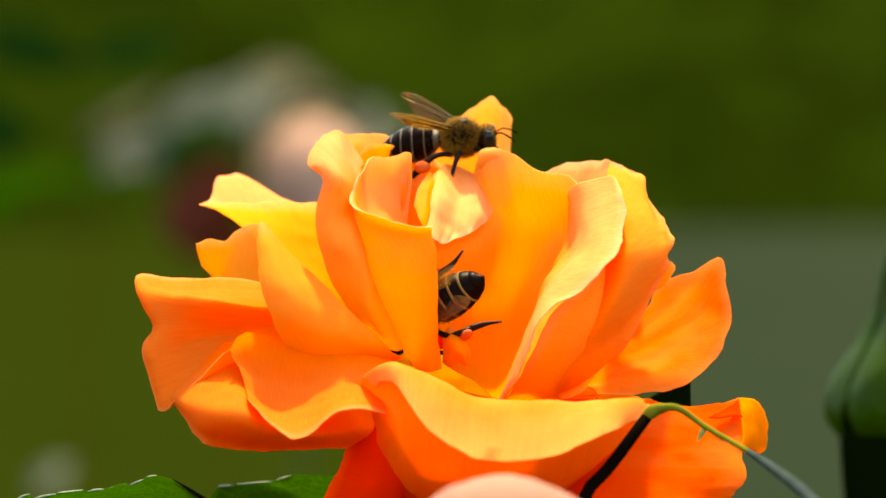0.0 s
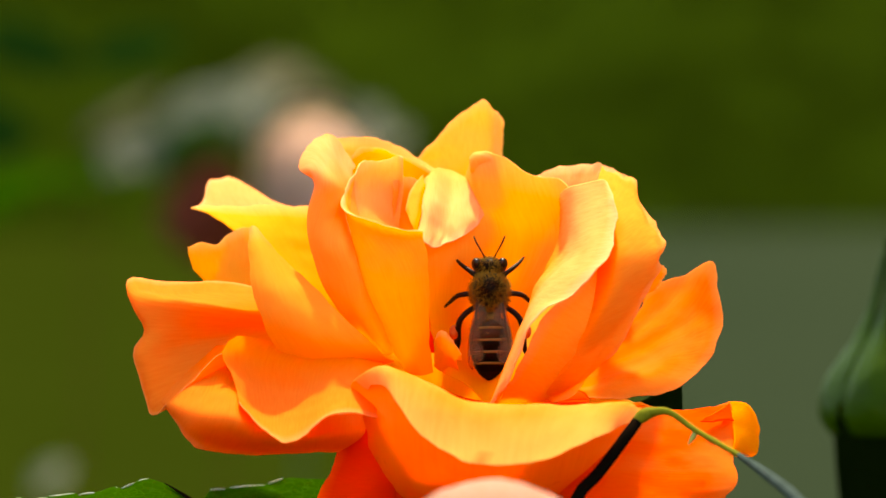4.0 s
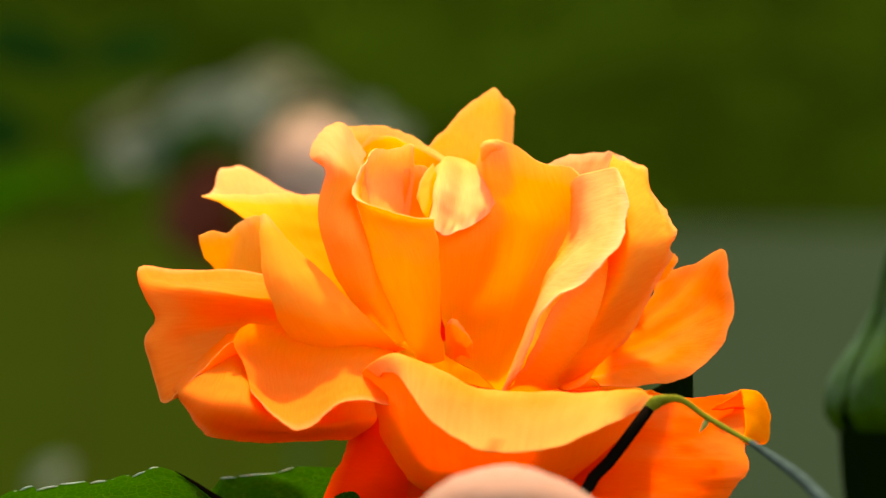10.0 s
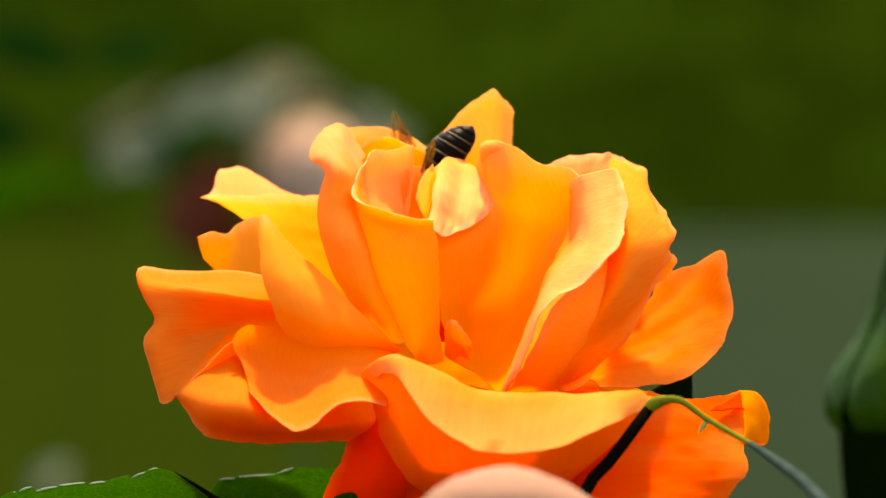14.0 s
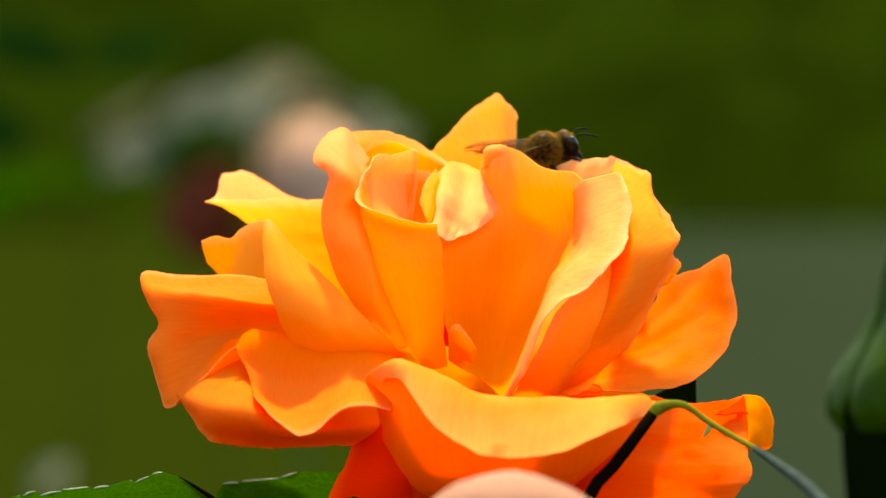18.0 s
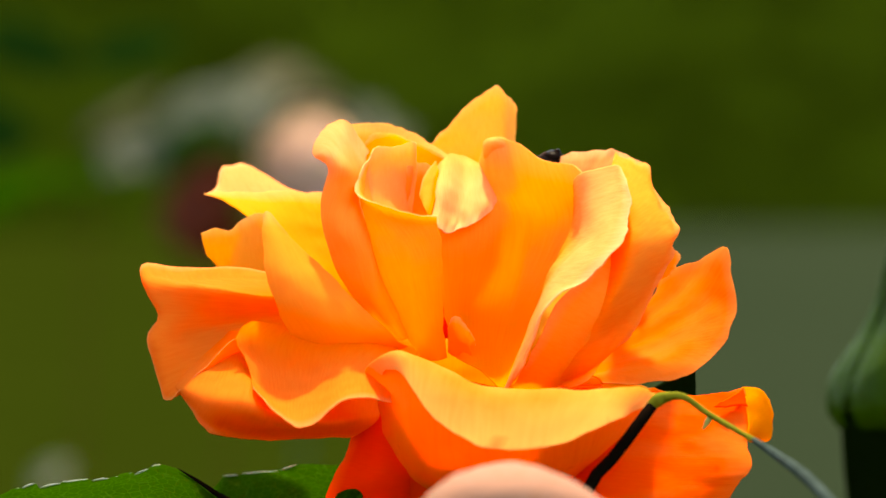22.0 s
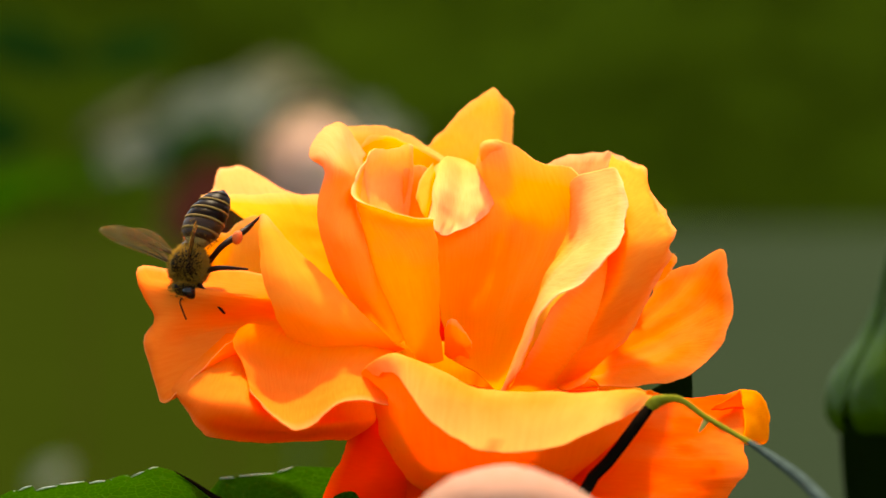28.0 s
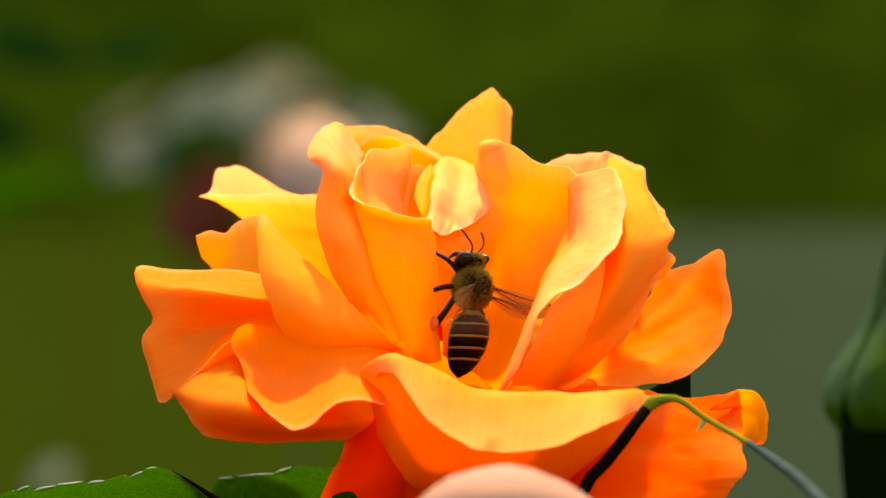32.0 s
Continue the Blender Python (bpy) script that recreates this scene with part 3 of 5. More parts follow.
# cup front
petal(rose, M_RIMMED, [
    [(-8.5, 2, 10.2), (-9.4, -3, 8.6), (-9.8, -7.5, 7), (-9.7, -10.3, 5.9), (-8.9, -12, 5.1), (-7.1, -13, 4.5), (-5.2, -13.5, 4), (-3.1, -13, 3.5), (-1.1, -10, 3.3)],
    [(-8.7, 1, 9), (-9.3, -4, 7.4), (-9.3, -8, 6.1), (-8.9, -10, 5.2), (-8, -11, 4.5), (-6.5, -11.7, 3.9), (-4.9, -12, 3.5), (-2.9, -11.5, 3.1), (-1, -9, 2.8)],
    [(-9, -7, 5.2), (-8.8, -9.5, 3.6), (-8, -11, 2.7), (-6.5, -12, 2.1), (-4.6, -12.3, 1.8), (-2.5, -11.5, 1.6), (-0.7, -9, 1.5)],
    [(-8.3, -10, 0.3), (-7.4, -11.5, -0.4), (-5.8, -12.3, -0.7), (-4, -12.6, -0.7), (-2.2, -11.5, -0.7), (-0.5, -9, -1)],
    [(-6.5, -10.5, -4.7), (-5.2, -12, -4.9), (-3.7, -12.5, -5.2), (-1.9, -11.5, -5.3), (-0.3, -9.5, -5.3)],
    [(-4.3, -11, -9.6), (-3.1, -11.5, -9.8), (-1.6, -11, -9.9), (-0.2, -9.5, -9.6)],
    [(-3.1, -10, -12), (-2.2, -10, -12.3), (-1, -10, -12.3), (0, -9, -12)],
])
# cup inside wall
petal(rose, M_CUP, [
    [(-8.4, 2, 10.3), (-7.9, 4, 11.1), (-6.7, 6, 11.4), (-5.1, 7, 11.6), (-3.8, 7, 11.8), (-3.3, 6, 11.5)],
    [(-9.2, 0, 7.8), (-7.6, 5, 8.4), (-5.7, 7, 8.5), (-4, 7, 8.5), (-3.4, 6, 8.5)],
    [(-9.5, -4, 5.5), (-7.9, 1, 4.9), (-6, 4, 4.7), (-4.4, 5, 4.4), (-3.7, 4, 4.3)],
    [(-8.4, -4, 2.7), (-6.6, 0, 2.1), (-4.7, 2, 2.1), (-3.8, 3, 2.1)],
])
# wall between
petal(rose, M_ORANGE, [
    [(-4.4, 6, 8.9), (-3.1, 8, 9.4), (-1.5, 9, 9)],
    [(-4.4, 5, 4.5), (-2.8, 6.5, 4.5), (-1.2, 7.5, 4.5)],
    [(-4.3, 3, 0.1), (-2.5, 4, 0.1), (-0.9, 4, 0.1)],
])
# rolled rim above the cup
petal(rose, M_YELLOW, [
    [(-9.4, 7, 11.3), (-7.7, 8, 12.7), (-5.3, 9, 12.4), (-2.5, 11, 11.4), (0.1, 12, 10)],
    [(-9.1, 7, 10.5), (-7.5, 8, 11), (-5.3, 10, 11), (-2.8, 11, 9.9), (-0.3, 11, 8.3)],
    [(-7.9, 11, 7.1), (-5.4, 12, 6.4), (-1.5, 11, 5.8)],
])
# rim strip behind
petal(rose, M_ORANGE, [
    [(-12.4, 14, 13.8), (-9.2, 15, 14.1), (-6, 16, 13.9), (-3.5, 16, 12.9), (-1.4, 15, 11.7), (1.3, 13, 9.7)],
    [(-11.7, 10, 7.1), (-5.4, 12, 7.1), (1, 10, 6.4)],
    [(-9.1, 8, 1.3), (-5.3, 9, 0.7), (-0.3, 8, 0.7)],
])
# pointed back
petal(rose, M_CUP, [
    [(-1.8, 21, 11.9), (0.9, 20, 14.8), (3.8, 19.5, 17.2), (5.3, 19, 18.2), (6, 19, 18.3), (6.8, 19.5, 17.4), (7.6, 23, 16.8), (8, 25, 15.6)],
    [(-1.3, 22, 10.3), (1.3, 21.5, 11.8), (3.9, 21, 13.2), (5.8, 20.5, 14.2), (6.6, 20.5, 14), (7.3, 23.5, 13.8), (7.9, 26, 13.3)],
    [(-1, 23, 7.4), (2.2, 23, 7.4), (4.8, 23, 7.4), (6.8, 23, 7.4), (7.8, 26, 7.4)],
], crinkle=0.0003)
# middle right, hollow face
petal(rose, M_ORANGE, [
    [(-1.3, 13, 8.8), (0.5, 13, 10.4), (2, 13, 10.2), (3.4, 11, 9.5), (4.3, 8, 11.2), (5.4, 6.5, 12), (7.7, 6.5, 11.9), (11.1, 5, 9.6), (13.6, 4, 9.5), (15.5, 0, 7.4)],
    [(-1.5, 8.5, 5.8), (0.4, 9.5, 6.7), (2, 9.5, 6.7), (4.2, 8, 7.3), (5.7, 6.5, 7.5), (9.2, 6.5, 6.4), (13.6, 5, 5.7), (15.6, -1, 4.4)],
    [(-1, -0.5, 1), (1, 0.5, 1.4), (4.1, 3, 2.6), (7.3, 6.5, 2.6), (9.9, 7.5, 2.6), (13.6, 5, 2.6), (15.5, -3, 1.9)],
    [(-0.3, 0, -6.2), (3.5, 5, -7.5), (7.3, 6.5, -7.5), (11.3, 0, -4.9)],
    [(1.2, -1, -12.3), (3.8, -3, -13.7), (5.9, -6, -15.5), (7.5, -8, -15.3)],
], crinkle=0.0002)
# lobe turned out, its sunlit paleness put into the colour
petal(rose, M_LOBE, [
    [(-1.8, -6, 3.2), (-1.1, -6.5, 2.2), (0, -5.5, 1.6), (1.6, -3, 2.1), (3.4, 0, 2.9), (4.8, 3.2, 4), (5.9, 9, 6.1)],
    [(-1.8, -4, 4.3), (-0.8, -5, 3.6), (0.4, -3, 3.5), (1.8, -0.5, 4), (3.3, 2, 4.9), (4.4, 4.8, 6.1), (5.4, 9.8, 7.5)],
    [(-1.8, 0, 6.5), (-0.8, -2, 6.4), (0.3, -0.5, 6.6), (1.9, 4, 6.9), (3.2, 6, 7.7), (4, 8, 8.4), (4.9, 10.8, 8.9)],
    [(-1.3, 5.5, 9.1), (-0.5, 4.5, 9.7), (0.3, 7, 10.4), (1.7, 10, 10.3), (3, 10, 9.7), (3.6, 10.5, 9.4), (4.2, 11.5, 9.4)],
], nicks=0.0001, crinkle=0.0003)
# folded flap beside the hollow face
petal(rose, M_MID, [
    [(-3, -1, 5.7), (-2.5, 2, 7.7), (-1.8, 4, 8.9), (-1.1, 5, 9.7)],
    [(-2.5, -4, 4.6), (-1.9, -1, 6.2), (-1.4, 2, 7.8), (-0.9, 4.5, 9.1)],
    [(-1.8, -6, 3.3), (-1.5, -4, 4.9), (-1.2, -1, 6.8), (-0.5, 4, 9.2)],
], nicks=0.0, crinkle=0.0)
# small rolled lip
petal(rose, M_CUP, [
    [(4.6, 8.8, 11.4), (5.1, 9, 11.7), (5.7, 9, 11.8), (6.4, 9, 11.7), (7.1, 8.6, 11.3)],
    [(4.2, 7.4, 11.7), (4.8, 7, 12.1), (5.6, 6.8, 12.2), (6.4, 7, 12.1), (7.2, 7.2, 11.6)],
    [(4.1, 6.8, 11.3), (4.7, 6.3, 11.6), (5.6, 6.1, 11.7), (6.5, 6.4, 11.5), (7.4, 6.8, 11)],
    [(4.1, 7.2, 10.5), (4.8, 6.8, 10.6), (5.6, 6.7, 10.7), (6.5, 6.8, 10.5), (7.6, 7, 10.1)],
    [(4.4, 8.4, 9.4), (5, 8, 9.3), (5.7, 7.8, 9.4), (6.7, 7.7, 9.3), (7.8, 7.8, 9.1)],
], nicks=0.0001, crinkle=0.0003)
# right fold with pale turned edge
petal(rose, M_CREAM, [
    [(19.3, -5, 8.4), (19.9, -10, 5.9), (19.6, -14, 2.8), (18.3, -18, 0.1), (14.8, -20, -3.6), (11.5, -21, -5.5), (9.4, -20, -9.6), (7.9, -17, -13.3), (6.7, -12, -15.4)],
    [(18.6, -4, 8.9), (18.2, -8, 5.6), (17.5, -13, 2.5), (15.5, -16, -0.8), (12.5, -18, -3.9), (10.6, -19, -6), (8.9, -18.5, -10.2), (7.7, -16, -13.6), (6.4, -11.5, -15.4)],
    [(15.1, -4, 8), (15.6, -7, 4.4), (15.1, -11, 0.7), (12.2, -15, -2.8), (10.4, -17, -6), (8.7, -17, -10.2), (7.4, -15, -13.6), (6.3, -11, -15.3)],
    [(14.2, 4, 7), (13.8, 2, 2.6), (12.5, -1, -0.6), (10.9, -6, -4.3), (9.3, -9, -7.9), (7.4, -10, -12.2), (6.4, -9, -15.2)],
], crinkle=0.0003)
# right fold outer face
petal(rose, M_ORANGE, [
    [(17.1, -4, 5.6), (17.6, -9, 1.9), (15.9, -13.5, -2.1), (12.2, -16, -5.5), (10.1, -16, -9.3), (8.3, -13.5, -13.2), (6.7, -10, -15.4)],
    [(19.3, -4, 4.4), (19.3, -10, 0.1), (17.4, -14, -5.4), (14.1, -13.5, -10.3), (11.1, -12, -14), (8.7, -10, -15.4)],
    [(20.3, -2, 4.4), (20.8, -5, 0.1), (19.5, -7, -6.1), (15.8, -8, -11.6), (12.1, -8, -15.3), (9.9, -7, -15.7)],
])
# large right, outer face
petal(rose, M_MID, [
    [(19, 8, 10.6), (19.9, 6, 10.1), (20.8, 5, 9.8), (22.3, 3, 8.9), (23, 2, 7.5), (23.7, 0, 5.4), (24.7, -1, 4.1), (25.3, -2, 2.6), (25.4, -4, 1.2), (25, -5, -0.4), (24.1, -6, -2.2), (22.5, -7, -5.3), (20, -8, -9), (17.5, -8, -12.1), (13.2, -8, -15.1)],
    [(18.5, 3, 9.7), (19.3, 0, 8.4), (20.3, -2, 7.4), (21.4, -4, 6.1), (22, -6, 4.9), (22.4, -8, 3.3), (23, -9, 2.1), (23.3, -10, 0.9), (23, -10.5, -0.7), (22, -11, -2.8), (20.5, -11.5, -5.6), (18.3, -11, -8.9), (15.6, -10.5, -12.3), (12, -9, -15.1)],
    [(18.1, 0, 8.4), (18.6, -4, 6.5), (19.1, -8, 4.6), (19.6, -11, 2.7), (19.8, -13, 0.9), (19.6, -14, -1), (18.8, -14.6, -3.4), (17.3, -14.6, -6.4), (15.2, -13, -9.5), (13.1, -12, -12.3), (10.7, -10, -15.1)],
    [(17.1, 0, 7.1), (17.6, -4, 4.6), (17.8, -8, 2.1), (17.5, -10, -0.4), (16.2, -11, -3.4), (14.4, -11, -7.1), (12.2, -10, -10.8), (9.5, -9, -15.1)],
], crinkle=0.0011)
# light rim behind the right fold
petal(rose, M_CREAM, [
    [(9.7, 14, 9), (11.6, 13, 9.8), (13.8, 12, 10.5), (17, 11, 10.8), (19.3, 10, 10.9), (21, 8, 10), (22.5, 6, 9.1)],
    [(10.6, 11, 7.1), (13.7, 10, 7.1), (16.9, 9, 7), (22.5, 6, 6.4)],
    [(11.2, 12, 1.3), (16.9, 10, 1.3), (21.3, 8, 1.3)],
], crinkle=0.0003)
# sliver between
petal(rose, M_YELLOW, [
    [(24.9, -4, -0.2), (25.6, -4, -0.9), (25.1, -4, -2.1), (24.3, -4, -3.2)],
    [(23.6, -5, -0.9), (23.6, -5, -2.1), (23.3, -5, -3.7)],
    [(22.7, -4.5, -2.4), (22.8, -4.5, -3.5), (23, -4.5, -4.4)],
], nicks=0.0001)
# right outer, open
petal(rose, M_OUTER, [
    [(23.7, 5, -3.7), (25.5, 4.5, -2.3), (28.4, 4, -1.3), (30.9, 2, 0), (31.6, 0, -3.1), (31.8, -2, -7.1), (30.6, -4, -10.2), (26.6, -7, -13.8), (22.5, -8, -14.8), (17, -9, -14.9)],
    [(21.4, 1, -7.5), (23.9, 1.5, -6.8), (26.3, 0.5, -6.2), (27.8, -1, -7.4), (25.8, -4, -10.6), (21.4, -7, -12.9), (15.8, -8, -14.1)],
    [(13.4, -3, -13.3), (13.4, -4, -13.7), (13.4, -5, -14.2), (13.7, -6, -14.6)],
])
# lower right, hanging
petal(rose, M_HANG, [
    [(32.6, -6, -15.3), (33.1, -9, -18.1), (32.5, -13, -21.3), (32.5, -16, -23.9), (31.3, -17, -25.2), (29.6, -19, -27.7)],
    [(26.8, -10, -16.1), (25.9, -14.5, -19.4), (25.1, -19.5, -23.5), (23.1, -24, -27.5)],
    [(20.6, -12, -15.4), (17.9, -17, -18.7), (17.2, -21, -22.8), (16.5, -25, -27.4)],
    [(12.1, -6, -16), (12, -10, -20.8), (11.9, -14, -28)],
])
# turned corner
petal(rose, M_CORNER, [
    [(32.5, -5, -15.4), (34.8, -4, -16), (35.9, -3, -18.3), (35.7, -4, -20.8), (33.1, -8, -21.3)],
    [(31.6, -6, -16), (32.5, -8, -16.7), (32.7, -9.5, -18.1), (32.7, -11.5, -19.5), (32.2, -13, -20.8)],
])
# folded tip
petal(rose, M_SHADERED, [
    [(29, -11.6, -17.2), (30.8, -9.8, -16.3), (32.4, -7, -15.3)],
    [(30.3, -11.8, -17.3), (31.9, -10.3, -17.2), (32.7, -9.6, -17.3)],
], nicks=0.0002)
# low, hanging; its red is shade put into the colour
petal(rose, M_SHADERED, [
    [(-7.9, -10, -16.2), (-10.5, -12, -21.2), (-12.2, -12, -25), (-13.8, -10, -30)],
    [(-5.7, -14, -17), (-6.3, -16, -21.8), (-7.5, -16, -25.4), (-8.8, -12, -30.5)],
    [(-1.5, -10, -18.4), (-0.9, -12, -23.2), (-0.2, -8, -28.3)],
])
# underside in front, its shade put into the colour
petal(rose, M_SHADERED, [
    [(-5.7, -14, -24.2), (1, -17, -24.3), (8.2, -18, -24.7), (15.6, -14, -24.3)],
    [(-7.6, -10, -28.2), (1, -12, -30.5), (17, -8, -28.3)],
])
# floor of the cup, coloured dark red for the shade inside
petal(rose, M_SHADERED, [
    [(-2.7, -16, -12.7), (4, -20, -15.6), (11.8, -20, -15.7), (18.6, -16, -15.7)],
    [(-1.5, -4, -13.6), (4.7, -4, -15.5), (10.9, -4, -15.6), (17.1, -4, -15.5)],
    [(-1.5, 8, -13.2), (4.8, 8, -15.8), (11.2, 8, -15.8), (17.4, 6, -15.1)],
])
# sheet added between the cup and the hollow face, red for the shade there
petal(rose, M_SHADERED, [
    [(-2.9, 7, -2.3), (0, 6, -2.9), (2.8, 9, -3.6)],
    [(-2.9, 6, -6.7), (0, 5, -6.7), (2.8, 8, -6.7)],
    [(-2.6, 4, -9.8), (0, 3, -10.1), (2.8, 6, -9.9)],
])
# petaloid in the middle
petal(rose, M_YELLOW, [
    [(0.1, -4, -8.8), (1, -5, -7.7), (1.9, -5, -8.6), (3, -5, -10), (3, -5, -10.8)],
    [(0.2, -4, -9.9), (1.3, -6, -9.8), (2.2, -6, -10.3), (2.6, -6, -10.9)],
    [(0.1, -3, -11.4), (1, -3, -12), (1.9, -4, -11.5), (3, -4, -11.9)],
])
# shelf behind the lip
petal(rose, M_ORANGE, [
    [(10.4, 2, -14.2), (16, 1, -14.3), (20.4, 0, -14.9), (23.7, -2, -15.9)],
    [(10.4, 0, -18.1), (17.2, 0, -18.4), (23.4, -3, -18)],
])
part("stem", tube([(4, 6, -600), (3, 4, -300), (2, 2, -120), (1, 0, -34)], [3.5, 3, 2.6, 2.4], 30), M_STEM, rose, "green stem")
part("receptacle", ball((0.001, 0.0, 0.6 - 0.031), (0.006, 0.006, 0.006)), M_STEM, rose, "green receptacle")
part("sepal", sheet([
    [(23.2, 8, -15.8), (25.8, 10, -14.4), (28.0, 12, -13.7)],
    [(23.8, 8, -16.2), (25.8, 10, -16.0), (28.1, 12, -16.5)],
    [(23.2, 8, -17.7), (25.8, 10, -18.4), (27.9, 10, -19.0)],
], thick=0.0006), M_HIPSHADE_SEPAL, rose, "dark green sepal behind the petals")


# ---- leaves on the rose plant ----
spray = tagged(empty("rose_leaf_spray", (-0.06, 0.02, 0.0)), "dark green toothed rose leaves on a thin stalk", "leaf")
leaf_near = [
    [(-51.9, 4, -28.7), (-49.4, 4, -27.6), (-47.6, 4, -26.8), (-47.1, 4, -26.9), (-45.8, 4, -26.3), (-45.3, 4, -26.9), (-43.1, 4, -26.3), (-39.9, 4, -25.9), (-39.4, 4, -26.2), (-37.4, 4, -25.8), (-35.1, 4, -25.2), (-34.6, 4, -25.4), (-32.9, 4, -24.5), (-32.0, 4, -24.2), (-30.5, 4, -24.5), (-28.9, 4, -25.2), (-26.7, 4, -26.8), (-24.2, 4, -28.3), (-22.3, 4, -29.8)],
    [(-52.2, 1, -30.6), (-45.2, 0, -28.1), (-38.9, -1, -27.4), (-32.1, -1, -26.3), (-28.4, 0, -26.9), (-22.8, 1, -30.9)],
    [(-45.3, -14, -34.7), (-38.0, -15, -34.0), (-30.7, -15, -33.4), (-23.4, -13, -34.1)],
]
leaf_far = [
    [(-28.0, 18, -28.8), (-26.4, 18, -27.2), (-25.3, 18, -26.1), (-23.7, 18, -26.1), (-23.4, 18, -26.0), (-21.5, 18, -25.8), (-19.2, 18, -25.6), (-18.8, 18, -25.5), (-17.2, 18, -24.9), (-14.5, 18, -24.7), (-10.6, 18, -25.1), (-6.1, 18, -26.4)],
    [(-27.9, 16, -30.8), (-23.3, 14, -28.1), (-16.9, 13, -27.2), (-10.5, 13, -27.6), (-6.0, 15, -28.8)],
    [(-24.2, 4, -35.2), (-19.1, 2, -34.4), (-12.8, 2, -34.4), (-7.8, 4, -35.2)],
]
# Thin pale strips added as sky highlights on the leaf edges
glints_near = [[(-49.3, 3.7, -27.6), (-48.4, 3.7, -27.2), (-47.6, 3.7, -26.8)], [(-47.2, 3.7, -26.8), (-46.6, 3.7, -26.5), (-45.8, 3.7, -26.3)], [(-45.3, 3.7, -26.8), (-44.3, 3.7, -26.5), (-42.9, 3.7, -26.3)], [(-42.7, 3.7, -26.1), (-41.1, 3.7, -26.0), (-39.9, 3.7, -25.8)], [(-39.4, 3.7, -26.0), (-38.5, 3.7, -25.8), (-37.2, 3.7, -25.8)], [(-37.0, 3.7, -25.6), (-36.1, 3.7, -25.4), (-35.1, 3.7, -25.1)], [(-34.7, 3.7, -25.3), (-33.8, 3.7, -24.9), (-32.8, 3.7, -24.6)], [(-32.8, 3.7, -24.4), (-32.3, 3.7, -24.3), (-31.7, 3.7, -24.2)]]
glints_far = [[(-25.5, 17.5, -26.1), (-24.6, 17.5, -26.0), (-23.7, 17.5, -26.0)], [(-23.3, 17.5, -25.8), (-21.4, 17.5, -25.7), (-19.2, 17.5, -25.5)], [(-18.9, 17.5, -25.4), (-18.0, 17.5, -25.1), (-17.1, 17.5, -24.8)]]
rim_dark = [(-29.9, 3, -24.6), (-28.8, 2.5, -25.2), (-27.2, 2, -26.2), (-25.4, 1.5, -27.4), (-23.9, 1, -28.2), (-21.5, 1, -30.0)]
for outline, rims in ((leaf_near, glints_near), (leaf_far, glints_far)):
    ob = part("leaflet", sheet(outline, 90, 30, 0.0003, 0.0003, 5), M_ROSELEAF, spray)
    ob.location = -spray.location
    part("edge_glint", strands(rims, 0.11), M_EDGEGLINT, ob, "sky glint along the toothed edge")
    if outline is leaf_near:
        part("curled_edge", tube(rim_dark, [0.04, 0.2, 0.32, 0.4, 0.4], 24, 8), M_TWIG, ob, "dark curled edge")
tiny = part("leaflet", leaf_blade((-9.2, -16, -28.2), (-11.6, -17, -26.6), 3.2, (0.1, -1, 0.3)), M_ROSELEAF, spray)
tiny.location = -spray.location
stalk = part("stalk", tube([(-60, 20, -600), (-40, 18, -300), (-15, 12, -60), (-14, 8, -33)], [2.6, 2.2, 1.5, 1.0], 30), M_STEM, spray)
stalk.location = -spray.location

# ---- bent dark twig with a green tendril, close before the rose ----
twig = tagged(empty("twig", (0.03, -0.05, 0.0)), "bent dark brown twig ending in a thin green tendril", "twig")
parts = [("dark_stalk", [(22, -48, -600), (20, -46, -250), (13.9, -34, -26.9), (18.0, -32, -21.2), (21.5, -30, -16.6)], [0.9, 0.8, 0.8, 0.72, 0.6], M_TWIG, "dark brown stalk"),
         ("knuckle", [(21.1, -30, -17.1), (22.1, -30, -16.0), (23.4, -30, -15.6)], [0.45, 0.75, 0.5], M_TENDRIL, "swollen green joint"),
         ("tendril", [(22.5, -30, -15.8), (24.6, -31, -15.6), (27.2, -32, -17.3), (31.9, -38, -20.0)], [0.5, 0.34, 0.3, 0.3], M_TENDRIL, "thin green tendril"),
         ("waxy_stalk", [(31.7, -38, -19.9), (33.3, -52, -21.0), (35.1, -66, -22.5), (37.0, -80, -24.9)], [0.3, 0.5, 0.6, 0.6], M_BLUEGREY, "waxy grey-green stalk"),
         ("spur", [(27.6, -32, -17.5), (27.2, -32, -18.2), (26.7, -32, -19.0)], [0.3, 0.32, 0.1], M_SPUR, "pale little spur")]
for nm, pts, radii, m, lb in parts:
    ob = part(nm, tube(pts, radii, 40), m, twig, lb)
    ob.location = -twig.location

# ---- pale peach rose low in front ----
front = tagged(empty("rose", (0.005, -0.075, 0.0)), "pale peach-pink rose bloom, its round top just showing", "rose")
ob = petal(front, M_PINK, [
    [(-2.4, -80, -23.8), (0.3, -78, -21.5), (3.6, -76, -20.3), (6.3, -75, -20.0), (9.5, -76, -20.7), (12.7, -78, -22.0), (15.3, -80, -24.1)],
    [(-2.3, -92, -24.0), (1.9, -96, -22.2), (6.0, -98, -21.7), (10.2, -96, -22.5), (14.9, -92, -24.2)],
    [(-1.3, -90, -31.9), (6.0, -95, -32.1), (14.0, -90, -31.9)],
])
ob.location = -front.location
